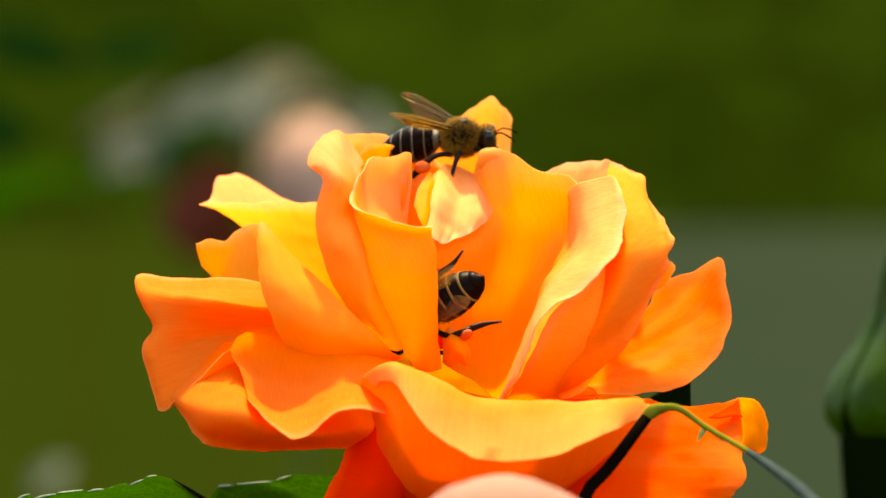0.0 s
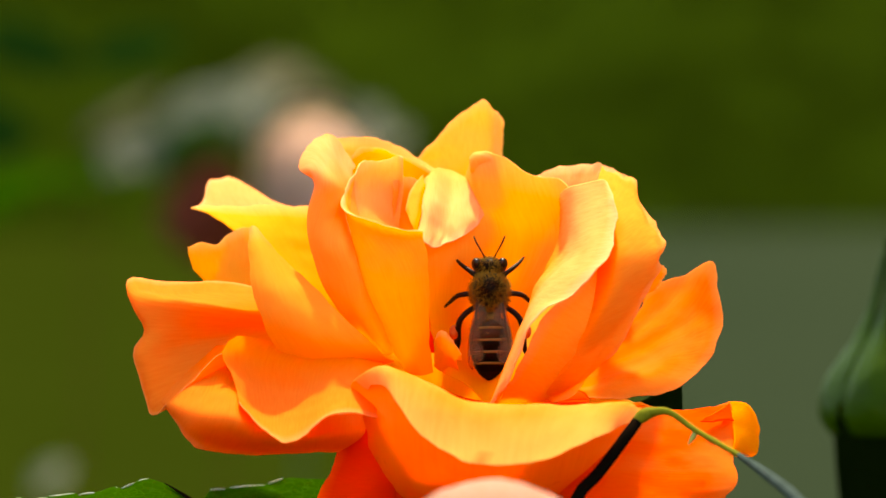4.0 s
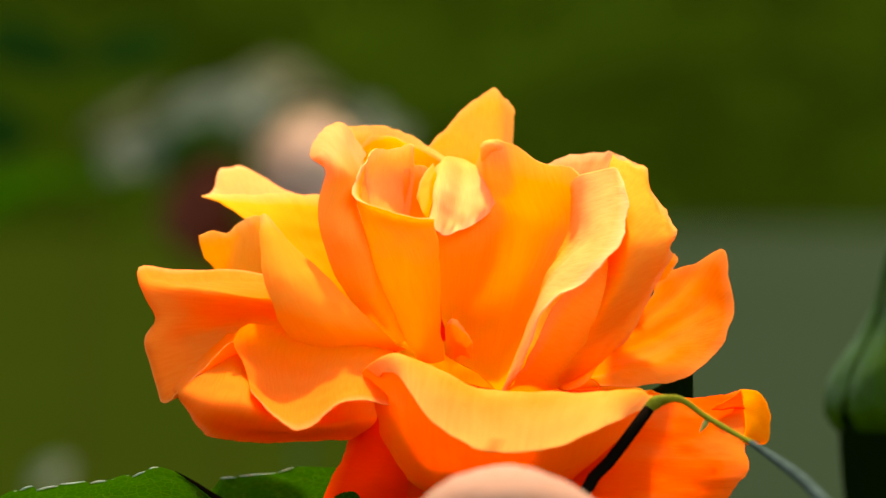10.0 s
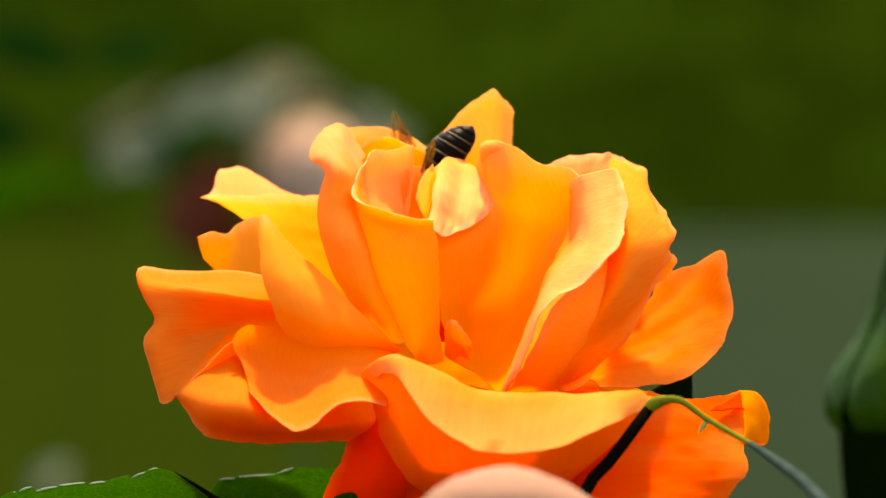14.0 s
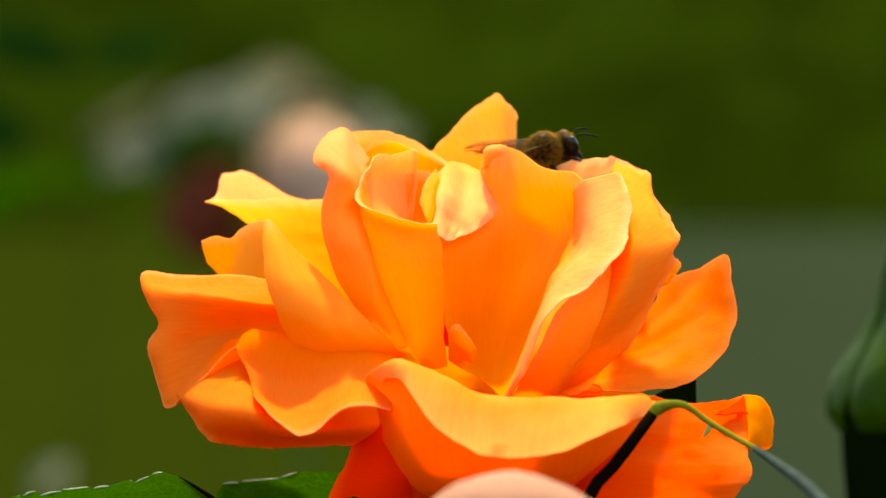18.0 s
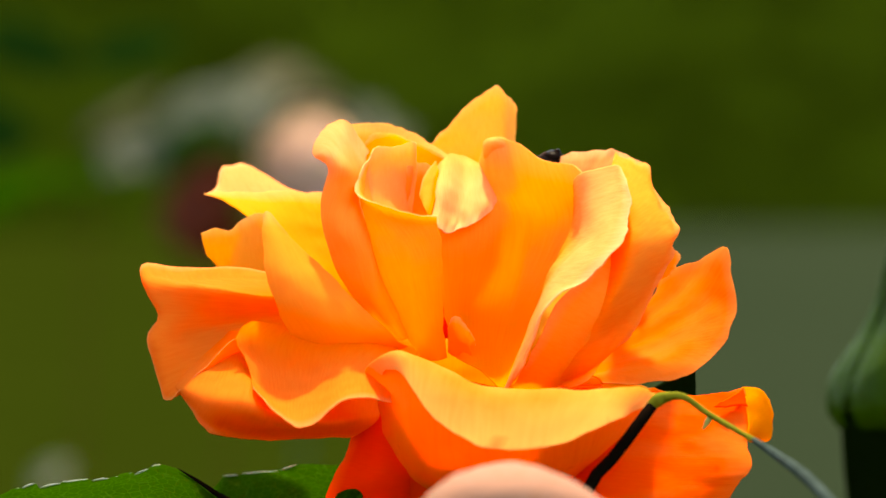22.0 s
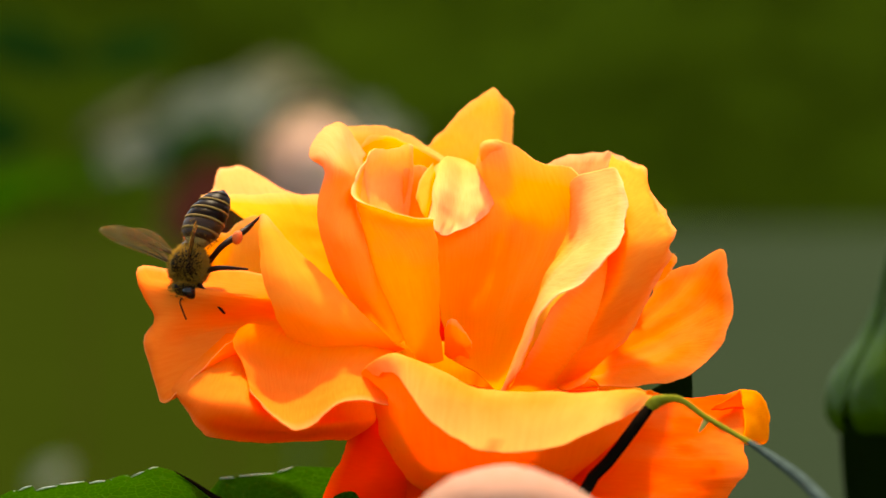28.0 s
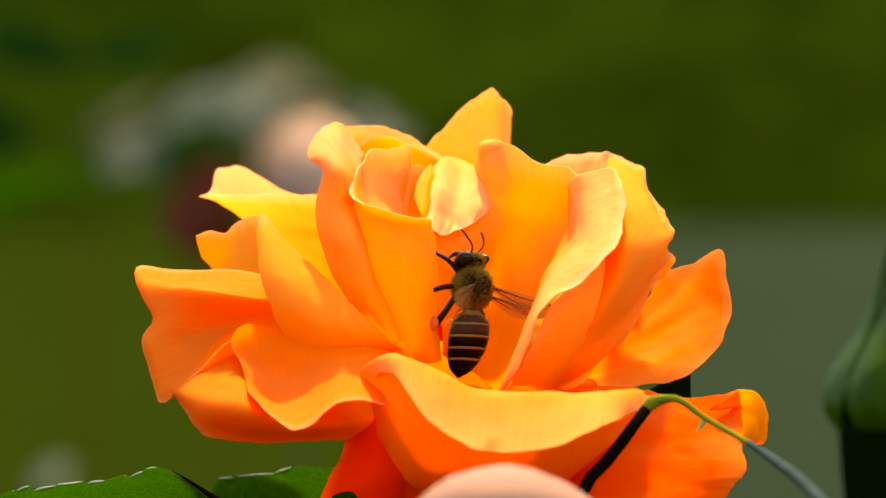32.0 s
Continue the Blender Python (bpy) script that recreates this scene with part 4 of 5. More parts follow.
ob = petal(front, M_PINK, [
    [(-1.3, -64, -24.9), (2.6, -62, -22.7), (6.5, -60, -22.3), (10.9, -62, -22.7), (14.7, -64, -24.9)],
    [(-0.2, -60, -29.0), (6.5, -58, -29.1), (14.3, -60, -29.0)],
    [(1.9, -75, -35.7), (6.3, -75, -36.2), (10.6, -75, -35.7)],
])
ob.location = -front.location
ob = petal(front, M_PINK, [
    [(-4.5, -75, -27.0), (-2.4, -78, -24.7), (0.3, -88, -23.1), (3.9, -100, -22.8)],
    [(-3.4, -80, -31.0), (0.8, -96, -28.9), (4.9, -104, -28.4)],
    [(0.9, -82, -36.2), (4.0, -88, -35.8), (6.1, -90, -35.6)],
])
ob.location = -front.location
ob = petal(front, M_PINK, [
    [(17.6, -75, -27.6), (15.4, -78, -25.0), (12.4, -90, -23.3), (8.0, -101, -22.7)],
    [(16.4, -80, -31.0), (11.7, -96, -28.9), (7.4, -104, -28.4)],
    [(11.5, -82, -36.2), (8.7, -88, -35.8), (6.1, -90, -35.6)],
])
ob.location = -front.location
ob = part("stem", tube([(5, -75, -600), (6, -76, -300), (7, -80, -42)], [3, 2.6, 2.2], 20), M_STEM, front, "green stem")
ob.location = -front.location
for ob in front.children:
    ob.location.z -= 0.0009

# ---- closed green bud beside the rose ----
bud = tagged(empty("rose_bud", (0.063, 0.12, 0.0)), "closed green rosebud with long sepals on a dark stem", "rosebud")
BUD = (61.5, 120, -20.0)


def bud_solid(stations, sides=30, ribs=0.05):
    """A round body along z with five soft ribs; stations are (height, radius) in millimetres."""
    bm = bmesh.new()
    rings = []
    for z, r in stations:
        rings.append([bm.verts.new(((BUD[0] + r * math.cos(a) * (1 + ribs * math.cos(5 * a))) / 1000, (BUD[1] + r * math.sin(a) * (1 + ribs * math.cos(5 * a))) / 1000, 0.6 + (BUD[2] + z) / 1000)) for a in (2 * math.pi * k / sides for k in range(sides))])
    for r0, r1 in zip(rings, rings[1:]):
        for k in range(sides):
            bm.faces.new((r0[k], r0[(k + 1) % sides], r1[(k + 1) % sides], r1[k]))
    bm.faces.new(rings[0][::-1])
    bm.faces.new(rings[-1])
    return bm


bud_parts = [part("bud_body", bud_solid([(-3.0, 7.6), (-1.6, 8.4), (0.4, 8.6), (2.2, 8.1), (4.6, 6.9), (8.4, 4.6), (12.2, 2.6), (16.5, 0.9)]), M_BUD, bud, "plump green bud"),
             part("hip", bud_solid([(-29, 4.6), (-23, 6.2), (-16, 7.5), (-11, 8.1), (-7, 8.4), (-4.6, 8.5), (-3.0, 8.5), (-2.0, 8.3)], 30, 0.03), M_HIPSHADE_SEPAL, bud, "hip under the bud, its shade put into the colour"),
             part("stem", tube([(68, 118, -600), (65, 118, -300), (BUD[0], BUD[1], BUD[2] - 25)], [2.4, 2.2, 2.0], 24), M_STEM, bud)]
for k in range(5):      # sepals, keeled along the middle, bulging over the hip, their tips standing free
    a = k * 2 * math.pi / 5 - 1.95
    spread = ((20 + 2 * (k % 2), 1.6, 0.5, 0.2), (13.0, 3.0, 0.46, 0.5), (8.6, 5.0, 0.50, 0.7), (4.8, 7.3, 0.54, 0.8), (2.4, 8.6, 0.56, 0.8), (0.2, 9.3, 0.56, 0.7), (-2.0, 9.4, 0.52, 0.5), (-4.2, 8.6, 0.44, 0.2))
    pts = [[(BUD[0] + (r + keel * q) * math.cos(a + w), BUD[1] + (r + keel * q) * math.sin(a + w), BUD[2] + z) for w, q in ((-ww, -0.2), (-ww * 0.5, 0.2), (0, 1), (ww * 0.5, 0.2), (ww, -0.2))] for z, r, ww, keel in spread]
    bud_parts.append(part("sepal", sheet(pts, 21, 30, 0.0004, 0.0003, seed=k), M_BUD, bud))
for ob in bud_parts:
    ob.location = -bud.location

# ---- garden behind, far out of focus ----
back_rose = tagged(empty("rose", (-0.1, 3.0, 0.0)), "pale pink rose bloom further back on the bush", "rose")
ob = petal(back_rose, M_FARPINK, [
    [(-130.6, 3000, 26.2), (-128.7, 3000, 57.9), (-114.7, 3000, 83.8), (-92.9, 3000, 91.7), (-71.0, 3000, 83.8), (-53.2, 3000, 65.9)],
    [(-123.5, 2970, 14.0), (-98.9, 2940, 45.1), (-75.5, 2940, 45.1), (-52.6, 2970, 37.7)],
    [(-108.8, 3000, -9.6), (-84.9, 3000, -5.6), (-61.1, 3000, -5.6)],
], thick=0.0008, ruffle=0.003)
ob.location = -back_rose.location
ob = petal(back_rose, M_FARPINK, [
    [(-110.7, 2940, 21.6), (-102.2, 2920, 56.4), (-82.8, 2920, 68.1), (-59.7, 2930, 56.6), (-40.5, 2950, 29.6)],
    [(-102.5, 2930, -1.8), (-78.6, 2910, 5.9), (-51.9, 2930, 6.0)],
    [(-92.9, 3000, -17.5), (-77.0, 3000, -17.5), (-61.1, 3000, -13.6)],
], thick=0.0008, ruffle=0.003)
ob.location = -back_rose.location
ob = petal(back_rose, M_FARPINK, [
    [(-134.2, 3040, 50.7), (-127.0, 3060, 87.4), (-103.1, 3070, 103.8), (-74.5, 3060, 99.5), (-54.1, 3050, 79.0)],
    [(-126.2, 3040, 30.6), (-94.7, 3060, 47.0), (-57.9, 3040, 42.6)],
    [(-108.8, 3000, -1.7), (-84.9, 3000, -1.7), (-61.1, 3000, -1.7)],
], thick=0.0008, ruffle=0.003)
ob.location = -back_rose.location
ob = part("stem", tube([(-110, 3000, -600), (-100, 3002, -200), (-95.0, 3000, 0.4)], [4, 3.5, 3], 20), M_STEM, back_rose, "green stem")
ob.location = -back_rose.location
bush = tagged(empty("rose_bush", (-0.3, 3.05, 0.0)), "leafy rose bush with pale glossy, tan and dark red leaves", "bush")
bush_leaves = [
    ((-237.9, 3000, 52.0), (-199.4, 3020, 88.3), 37.2, M_GLOSSLEAF, (-0.2, -0.75, 0.65)),
    ((-203.6, 2960, 51.3), (-177.2, 2980, 99.1), 41.8, M_GLOSSLEAF, (-0.2, -0.75, 0.65)),
    ((-190.7, 2940, 78.3), (-148.6, 2960, 118.1), 36.6, M_GLOSSLEAF, (-0.2, -0.75, 0.65)),
    ((-162.3, 2920, 81.7), (-124.3, 2940, 121.3), 43.8, M_GLOSSLEAF, (-0.2, -0.75, 0.65)),
    ((-141.2, 2970, 75.1), (-118.3, 2990, 119.2), 44.4, M_GLOSSLEAF, (-0.2, -0.75, 0.65)),
    ((-220.6, 3040, 68.7), (-169.4, 3060, 77.2), 30.1, M_GLOSSLEAF, (-0.2, -0.9, 0.4)),
    ((-188.0, 2850, 49.9), (-143.2, 2870, 88.4), 36.2, M_LEAF, (0, -1, 0.3)),
    ((-172.3, 2840, 42.1), (-131.3, 2860, 65.3), 34.2, M_LEAF, (0, -1, 0.2)),
    ((-78.2, 3050, 77.0), (-42.1, 3070, 105.7), 28.2, M_GLOSSLEAF, (0.2, -0.8, 0.6)),
    ((-58.2, 3060, 73.1), (-21.9, 3080, 89.8), 24.2, M_GLOSSLEAF, (0.2, -0.8, 0.6)),
    ((-140.0, 2960, 112.0), (-96.0, 2975, 132.0), 26.0, M_TANLEAF, (-0.1, -0.8, 0.6)),
    ((-112.0, 2965, 118.0), (-70.0, 2980, 112.0), 20.0, M_TANLEAF, (0.1, -0.8, 0.6)),
    ((-254.0, 2990, 78.0), (-196.0, 3000, 118.0), 12.0, M_TANLEAF, (-0.3, -0.8, 0.5)),
    ((-133.5, 2820, 19.2), (-195.0, 2840, 26.9), 44.2, M_MAROON, (0, -1, 0.3)),
    ((-133.1, 2810, 41.7), (-186.9, 2830, 38.2), 39.1, M_MAROON, (0, -1, 0.3)),
    ((-129.8, 2820, 4.1), (-187.5, 2840, 11.8), 36.8, M_MAROON, (0, -1, 0.2)),
    ((-137.1, 2815, 53.1), (-172.0, 2835, 49.6), 29.4, M_MAROON, (0, -1, 0.2)),
    ((-343.3, 3000, 36.2), (-265.3, 3020, 60.3), 21.9, M_BRIGHT, (0, -0.9, 0.6)),
    ((-275.7, 3000, 44.1), (-197.4, 3020, 64.3), 19.9, M_BRIGHT, (0, -0.9, 0.5)),
    ((-335.3, 3000, 16.3), (-289.3, 3020, 44.4), 23.8, M_BRIGHT, (0, -0.9, 0.7)),
    ((-348.1, 3050, 89.0), (-289.3, 3070, 81.4), 44.3, M_LEAF, (0, -1, 0.3)),
    ((-332.0, 3050, 153.5), (-252.8, 3070, 134.1), 36.3, M_LEAF, (0, -1, 0.3)),
    ((-255.4, 3050, 133.4), (-183.9, 3070, 154.4), 28.2, M_LEAF, (0, -1, 0.3)),
    ((-247.3, 2500, -146.5), (-226.5, 2520, -126.8), 16.4, M_GLOSSLEAF, (0, -0.9, 0.5)),
]
for base, tip, width, m, normal in bush_leaves:
    ob = part("leaf", leaf_blade(base, tip, width, normal, n=24, m=5), m, bush)
    ob.location = -bush.location
canes = [[(-260, 3000, -600), (-255, 3000, -200), (-247.1, 3000, 59.2)], [(-160, 2830, -600), (-150, 2830, -200), (-132.8, 2820, 18.5)], [(-330, 3000, -600), (-330, 3000, -200), (-335.3, 3000, 18.3)], [(-240, 2500, -600), (-240, 2500, -400), (-250.0, 2500, -149.2)]]
for pts in canes:
    ob = part("cane", tube(pts, [1.0, 0.8, 0.6], 20), M_MAROON, bush)
    ob.location = -bush.location
swaying = [rose, spray, twig, front]
swaying_less = [bud]


# ---- bees ----
def profile_solid(stations, sides=20):
    """A body of revolution along x, flattened a little; stations are (x, radius, drop) in millimetres."""
    bm = bmesh.new()
    rings = []
    for x, r, z in stations:
        rings.append([bm.verts.new((x / 1000, r / 1000 * math.cos(a), (z + r * 0.9 * math.sin(a)) / 1000)) for a in (2 * math.pi * k / sides for k in range(sides))])
    for r0, r1 in zip(rings, rings[1:]):
        for k in range(sides):
            bm.faces.new((r0[k], r1[k], r1[(k + 1) % sides], r0[(k + 1) % sides]))
    bm.faces.new(rings[0])
    bm.faces.new(rings[-1][::-1])
    return bm


def fur(center, radii, count, length, seed, thick=0.00004):
    """Short hairs standing off an egg-shaped body."""
    rnd = random.Random(seed)
    bm = bmesh.new()
    for _ in range(count):
        d = Vector((rnd.gauss(0, 1), rnd.gauss(0, 1), rnd.gauss(0, 1))).normalized()
        p = Vector(center) + Vector((d.x * radii[0], d.y * radii[1], d.z * radii[2]))
        tip = p + (d + Vector((rnd.uniform(-0.4, 0.2), rnd.uniform(-0.3, 0.3), rnd.uniform(-0.3, 0.3)))).normalized() * length * rnd.uniform(0.6, 1.2)
        s = d.orthogonal().normalized() * thick
        s2 = d.cross(s)
        a, b, c, e = (bm.verts.new(q) for q in (p + s, p - s * 0.5 + s2, p - s * 0.5 - s2, tip))
        bm.faces.new((a, b, e)), bm.faces.new((b, c, e)), bm.faces.new((c, a, e))
    return bm


def wing_sheet(length, width, side, blunt, fray=0.0):
    """One membrane, hinge at the origin, reaching back along -x and out along y; fray: how ragged its worn tip is."""
    bm = bmesh.new()
    n, m = 26, 12
    layers = []
    for off in (0.000012, -0.000012):
        g = []
        for i in range(n + 1):
            t = i / n
            w = width * (0.10 + 0.9 * min(1.0, t / 0.6) ** blunt) * (1 - (max(0.0, t - 0.62) / 0.385) ** 3) ** 0.5
            row = []
            for j in range(m + 1):
                s = j / m - 0.35
                worn = fray * max(0.0, t - 0.6) / 0.4 * (0.5 + 0.9 * noise.noise(Vector((j * 0.62, length * 700, side * 3.7))))
                tt = t * (1 - max(0.0, worn))
                x = -length * tt * 0.62 - 0.25 * w * s
                y = length * tt * 0.78 - 0.9 * w * s
                z = 0.00008 * math.sin(j * 1.1) * t + 0.0002 * math.sin(t * 3) + off
                row.append(bm.verts.new((x, side * y, z)))
            g.append(row)
        layers.append(g)
    for g in layers:
        for i in range(n):
            for j in range(m):
                bm.faces.new((g[i][j], g[i][j + 1], g[i + 1][j + 1], g[i + 1][j]))
    a, b = layers
    ring = [(0, j) for j in range(m + 1)] + [(i, m) for i in range(1, n + 1)] + [(n, j) for j in range(m - 1, -1, -1)] + [(i, 0) for i in range(n - 1, 0, -1)]
    for k in range(len(ring)):
        (i, j), (i2, j2) = ring[k], ring[(k + 1) % len(ring)]
        bm.faces.new((a[i][j], b[i][j], b[i2][j2], a[i2][j2]))
    return bm


def join(*bms):
    out = bmesh.new()
    for b in bms:
        me = bpy.data.meshes.new("tmp")
        b.to_mesh(me)
        b.free()
        out.from_mesh(me)
        bpy.data.meshes.remove(me)
    return out


def limb(points, radii):
    return tube([tuple(c / 1000 for c in p) for p in points], [r / 1000 for r in radii], 14, 8, metres=True)


def make_bee(label, band, pollen_size, dark, fray):
    bee = tagged(empty("bee"), label, "bee", group="bees on the rose")
    thorax = part("thorax", ball((0.0024, 0, 0.0004), (0.0022, 0.0020, 0.0019)), M_BEE, bee)
    tagged(part("fur", fur((0.0024, 0, 0.0002), (0.0021, 0.0019, 0.0019), 3600, 0.0007, 4), M_FUR, thorax, "tawny fur"), kind="stuff")
    part("scutum", ball((0.0026, 0, 0.0016), (0.0013, 0.0012, 0.00085)), M_BEE, thorax, "bare black back plate")
    head = part("head", ball((0.0052, 0, -0.0004), (0.0011, 0.0018, 0.0016)), M_BEE, bee)
    tagged(part("fur", fur((0.0052, 0, -0.0001), (0.0010, 0.0013, 0.0015), 700, 0.0005, 9), M_FUR, head), kind="stuff")
    for s in (1, -1):
        part("eye", ball((0.0055, s * 0.0014, 0.0), (0.0007, 0.0006, 0.0012), turn=pose(0, 0, 0, 0, 12, s * 12)), M_EYE, head, "glossy black eye")
        part("antenna", limb([(6.0, s * 0.4, 0.1), (6.9, s * 0.9, 0.7), (7.8, s * 1.4, 0.4), (8.6, s * 1.7, -0.2)], [0.09, 0.08, 0.10, 0.09]), M_BEE, head)
    part("mouthparts", limb([(5.9, 0, -1.2), (6.2, 0, -2.2), (5.8, 0, -3.2)], [0.45, 0.3, 0.12]), M_AMBER, head)
    # abdomen of six overlapping rings, tapering to the tip
    xs = [-0.1, -1.55, -2.9, -4.2, -5.4, -6.5, -7.4]
    rs = [0.9, 2.05, 2.25, 2.15, 1.85, 1.35, 0.25]
    zs = [0.1, 0.1, -0.1, -0.35, -0.7, -1.05, -1.4]
    for i in range(6):
        x0, x1, r0, r1, z0, z1 = xs[i], xs[i + 1], rs[i], rs[i + 1], zs[i], zs[i + 1]
        ring = profile_solid([(x0 + 0.25, r0 * 0.92, z0), (x0, r0 * 1.02, z0), (x0 * 0.5 + x1 * 0.5, (r0 + r1) / 2 * 1.06, (z0 + z1) / 2), (x1 * 0.9 + x0 * 0.1, r1 * 1.03, z1), (x1, r1 * 0.96, z1)])
        seg = part("abdomen_ring", ring, M_AMBER if (i < 2 and not dark) else M_BEE, bee)
        if i < 5:
            k = (0.11 if dark else 0.17) if i else 0.4
            b = profile_solid([(x0 + 0.02, r0 * 1.03, z0), (x0 - 0.02, r0 * 1.055, z0), (x0 * (1 - k) + x1 * k, (r0 * (1 - k) + r1 * k) * 1.075 + 0.02, z0 * (1 - k) + z1 * k), (x0 * (1 - k) + x1 * k - 0.04, (r0 * (1 - k) + r1 * k) * 1.0, z0 * (1 - k) + z1 * k)])
            part("hair_band", b, band, seg, "pale hair band")
    tagged(part("abdomen_fur", fur((-0.0022, 0, 0.0), (0.0026, 0.0021, 0.0019), 160 if dark else 500, 0.0004, 12), M_FUR, bee, "short tawny hairs"), kind="stuff")
    for s in (1, -1):
        part("leg", limb([(4.0, s * 0.9, -1.0), (5.2, s * 2.6, -1.2), (6.0, s * 3.4, -2.4), (6.6, s * 3.8, -3.4)], [0.34, 0.26, 0.2, 0.12]), M_LEG, bee, "dark reddish front leg")
        part("leg", limb([(2.4, s * 1.2, -1.3), (2.2, s * 3.4, -1.0), (1.6, s * 4.4, -2.6), (1.2, s * 5.0, -3.8)], [0.36, 0.3, 0.22, 0.12]), M_LEG, bee, "dark reddish middle leg")
        hind = part("leg", join(limb([(1.2, s * 1.2, -1.4), (-0.4, s * 3.2, -0.9), (-2.4, s * 3.6, -2.4)], [0.32, 0.33, 0.4]),
                                limb([(-2.4, s * 3.6, -2.4), (-3.6, s * 3.8, -3.2), (-4.6, s * 4.2, -3.6), (-5.4, s * 4.6, -3.9)], [0.4, 0.34, 0.18, 0.11])), M_LEG, bee, "dark reddish hind leg")
        part("pollen_load", ball((-0.0018, s * 0.0040, -0.0019), (0.0009 * pollen_size, 0.0006 * pollen_size, 0.0007 * pollen_size)), M_POLLEN, hind, "packed orange pollen")
    wings = []
    for s in (1, -1):
        for kind, at, ln, wd in (("forewing", (2.6, 1.3, 1.5), 9.0, 3.1), ("hindwing", (1.6, 1.3, 1.35), 6.4, 2.6)):
            w = part(kind, wing_sheet(ln / 1000, wd / 1000, s, 0.9, fray), M_WING, bee, "clear smoky wing")
            vein = join(limb([(0, 0, 0.05), (-ln * 0.30, s * ln * 0.42, 0.1), (-ln * 0.50, s * ln * 0.74, 0.08)], [0.10, 0.07, 0.03]),
                        limb([(0, 0, 0.05), (-ln * 0.36, s * ln * 0.34, 0.1), (-ln * 0.58, s * ln * 0.58, 0.08)], [0.07, 0.05, 0.03]))
            for f0, f1 in ((0.35, 0.40), (0.55, 0.62), (0.72, 0.78)):
                vein = join(vein, limb([(-ln * 0.62 * f0, s * ln * 0.84 * f0, 0.06), (-ln * 0.66 * f1, s * ln * 0.68 * f1, 0.08)], [0.045, 0.03]))
            part("wing_vein", vein, M_AMBER, w)
            w.location = (at[0] / 1000, s * at[1] / 1000, at[2] / 1000)
            wings.append((w, s, (at[0] / 1000, s * at[1] / 1000, at[2] / 1000)))
    return bee, wings


bee_a, wings_a = make_bee("dark honey bee with orange pollen loads and frayed wings", M_BAND_DULL, 1.0, True, 0.30)
bee_b, wings_b = make_bee("dark striped honey bee with dusky wings on the rose", M_BAND, 0.9, False, 0.05)


# ---- what moves ----
SWAY = [
    (0, -0.19, -1), (0.5, -0.09, -1.06), (1, -0.19, -1.34), (1.5, -0.14, -0.86), (2, -0.29, -0.72), (2.5, -0.47, -0.19),
    (3, -0.38, -1.62), (3.5, -1.19, -1.58), (5.5, -0.77, -0.81), (6, -0.76, -1.05), (6.5, -0.58, -0.29), (7, -0.48, -0.19),
    (7.5, -0.48, -0.19), (8, -0.14, -0.72), (8.5, -0.09, -0.19), (9, 0, -0.19), (9.5, -0.09, -0.09), (10, 0.09, -0.09),
    (10.5, 0, -0.14), (11, 0.09, -0.29), (11.5, 0.09, -0.33), (12, 0.1, -0.19), (12.5, 0.1, -0.09), (13, 0, -0),
    (13.5, 0, -0.09), (14, 0, -0.19), (14.5, 0.19, -0.43), (16.5, 0.38, -0.38), (17, 0.29, -0.48), (17.5, 0.43, -0.58),
    (18, 0.43, -0.67), (18.5, 0.47, -0.77), (19, 0.67, -0), (19.5, 0.67, -0.48), (20, 0.58, -0.38), (20.5, 0.38, -0.57),
    (21, 0.38, -0.53), (21.5, 0.29, -0), (22, 0.38, 0.19), (22.5, 0.24, 0.19), (23, 0.38, -0.05), (23.5, 0.38, -0.1),
    (24, 0.29, 0.09), (24.5, 0.29, 0.19), (25, 0, -0.09), (25.5, 0, -0.14), (27.5, 0.05, -0.1), (28, 0, -0.09),
    (28.5, 0, -0), (29, 0, -0.09), (29.5, 0, -0), (30, -0.09, -0), (30.5, 0, -0.24), (31, -0.14, -0.19),
    (31.5, -0.19, -0.09), (32, -0.19, -0.09),
]
BUD_SWAY = [
    (0, 0.05, -0.62), (0.5, 0.1, -0.77), (1, 0.15, -0.67), (1.5, 0, -0.53), (2, 0.05, -0.53), (2.5, -0.28, -0.19),
    (3, 0.1, -0.87), (3.5, -0.67, -0.77), (5.5, -0.38, -0.38), (6, -0.1, -0.62), (6.5, -0.24, -0.24), (7, -0.14, -0),
    (7.5, -0.29, -0.24), (8, 0.24, -0.43), (8.5, 0.05, -0.15), (9, 0.14, -0.1), (9.5, 0.1, -0), (10, 0, -0.1),
    (10.5, 0, -0), (11, 0, -0), (11.5, 0, -0), (12, 0, -0), (12.5, 0, -0), (13, 0, -0),
    (13.5, 0, -0), (14, 0, -0), (14.5, 0.05, -0.05), (16.5, 0.19, -0.1), (17, 0.29, -0.15), (17.5, 0.38, -0.1),
    (18, 0.29, -0.1), (18.5, 0.48, -0.05), (19, 0.53, 0.19), (19.5, 0.38, -0.1), (20, 0.48, -0.19), (20.5, 0.24, -0.15),
    (21, 0.33, -0.1), (21.5, 0.33, -0.05), (22, 0.33, 0.28), (22.5, 0.33, 0.14), (23, 0.33, 0.04), (23.5, 0.29, -0.1),
    (24, 0.38, 0.19), (24.5, 0.19, 0.04), (25, 0.24, -0.15), (25.5, 0.24, -0.29), (27.5, 0.24, -0.29), (28, 0.14, -0.29),
    (28.5, 0.14, -0.05), (29, 0.1, 0.24), (29.5, 0.19, 0.14), (30, 0.15, -0.05), (30.5, 0.29, 0.09), (31, -0.05, 0.04),
    (31.5, -0.05, 0.04), (32, -0.05, 0.19),
]
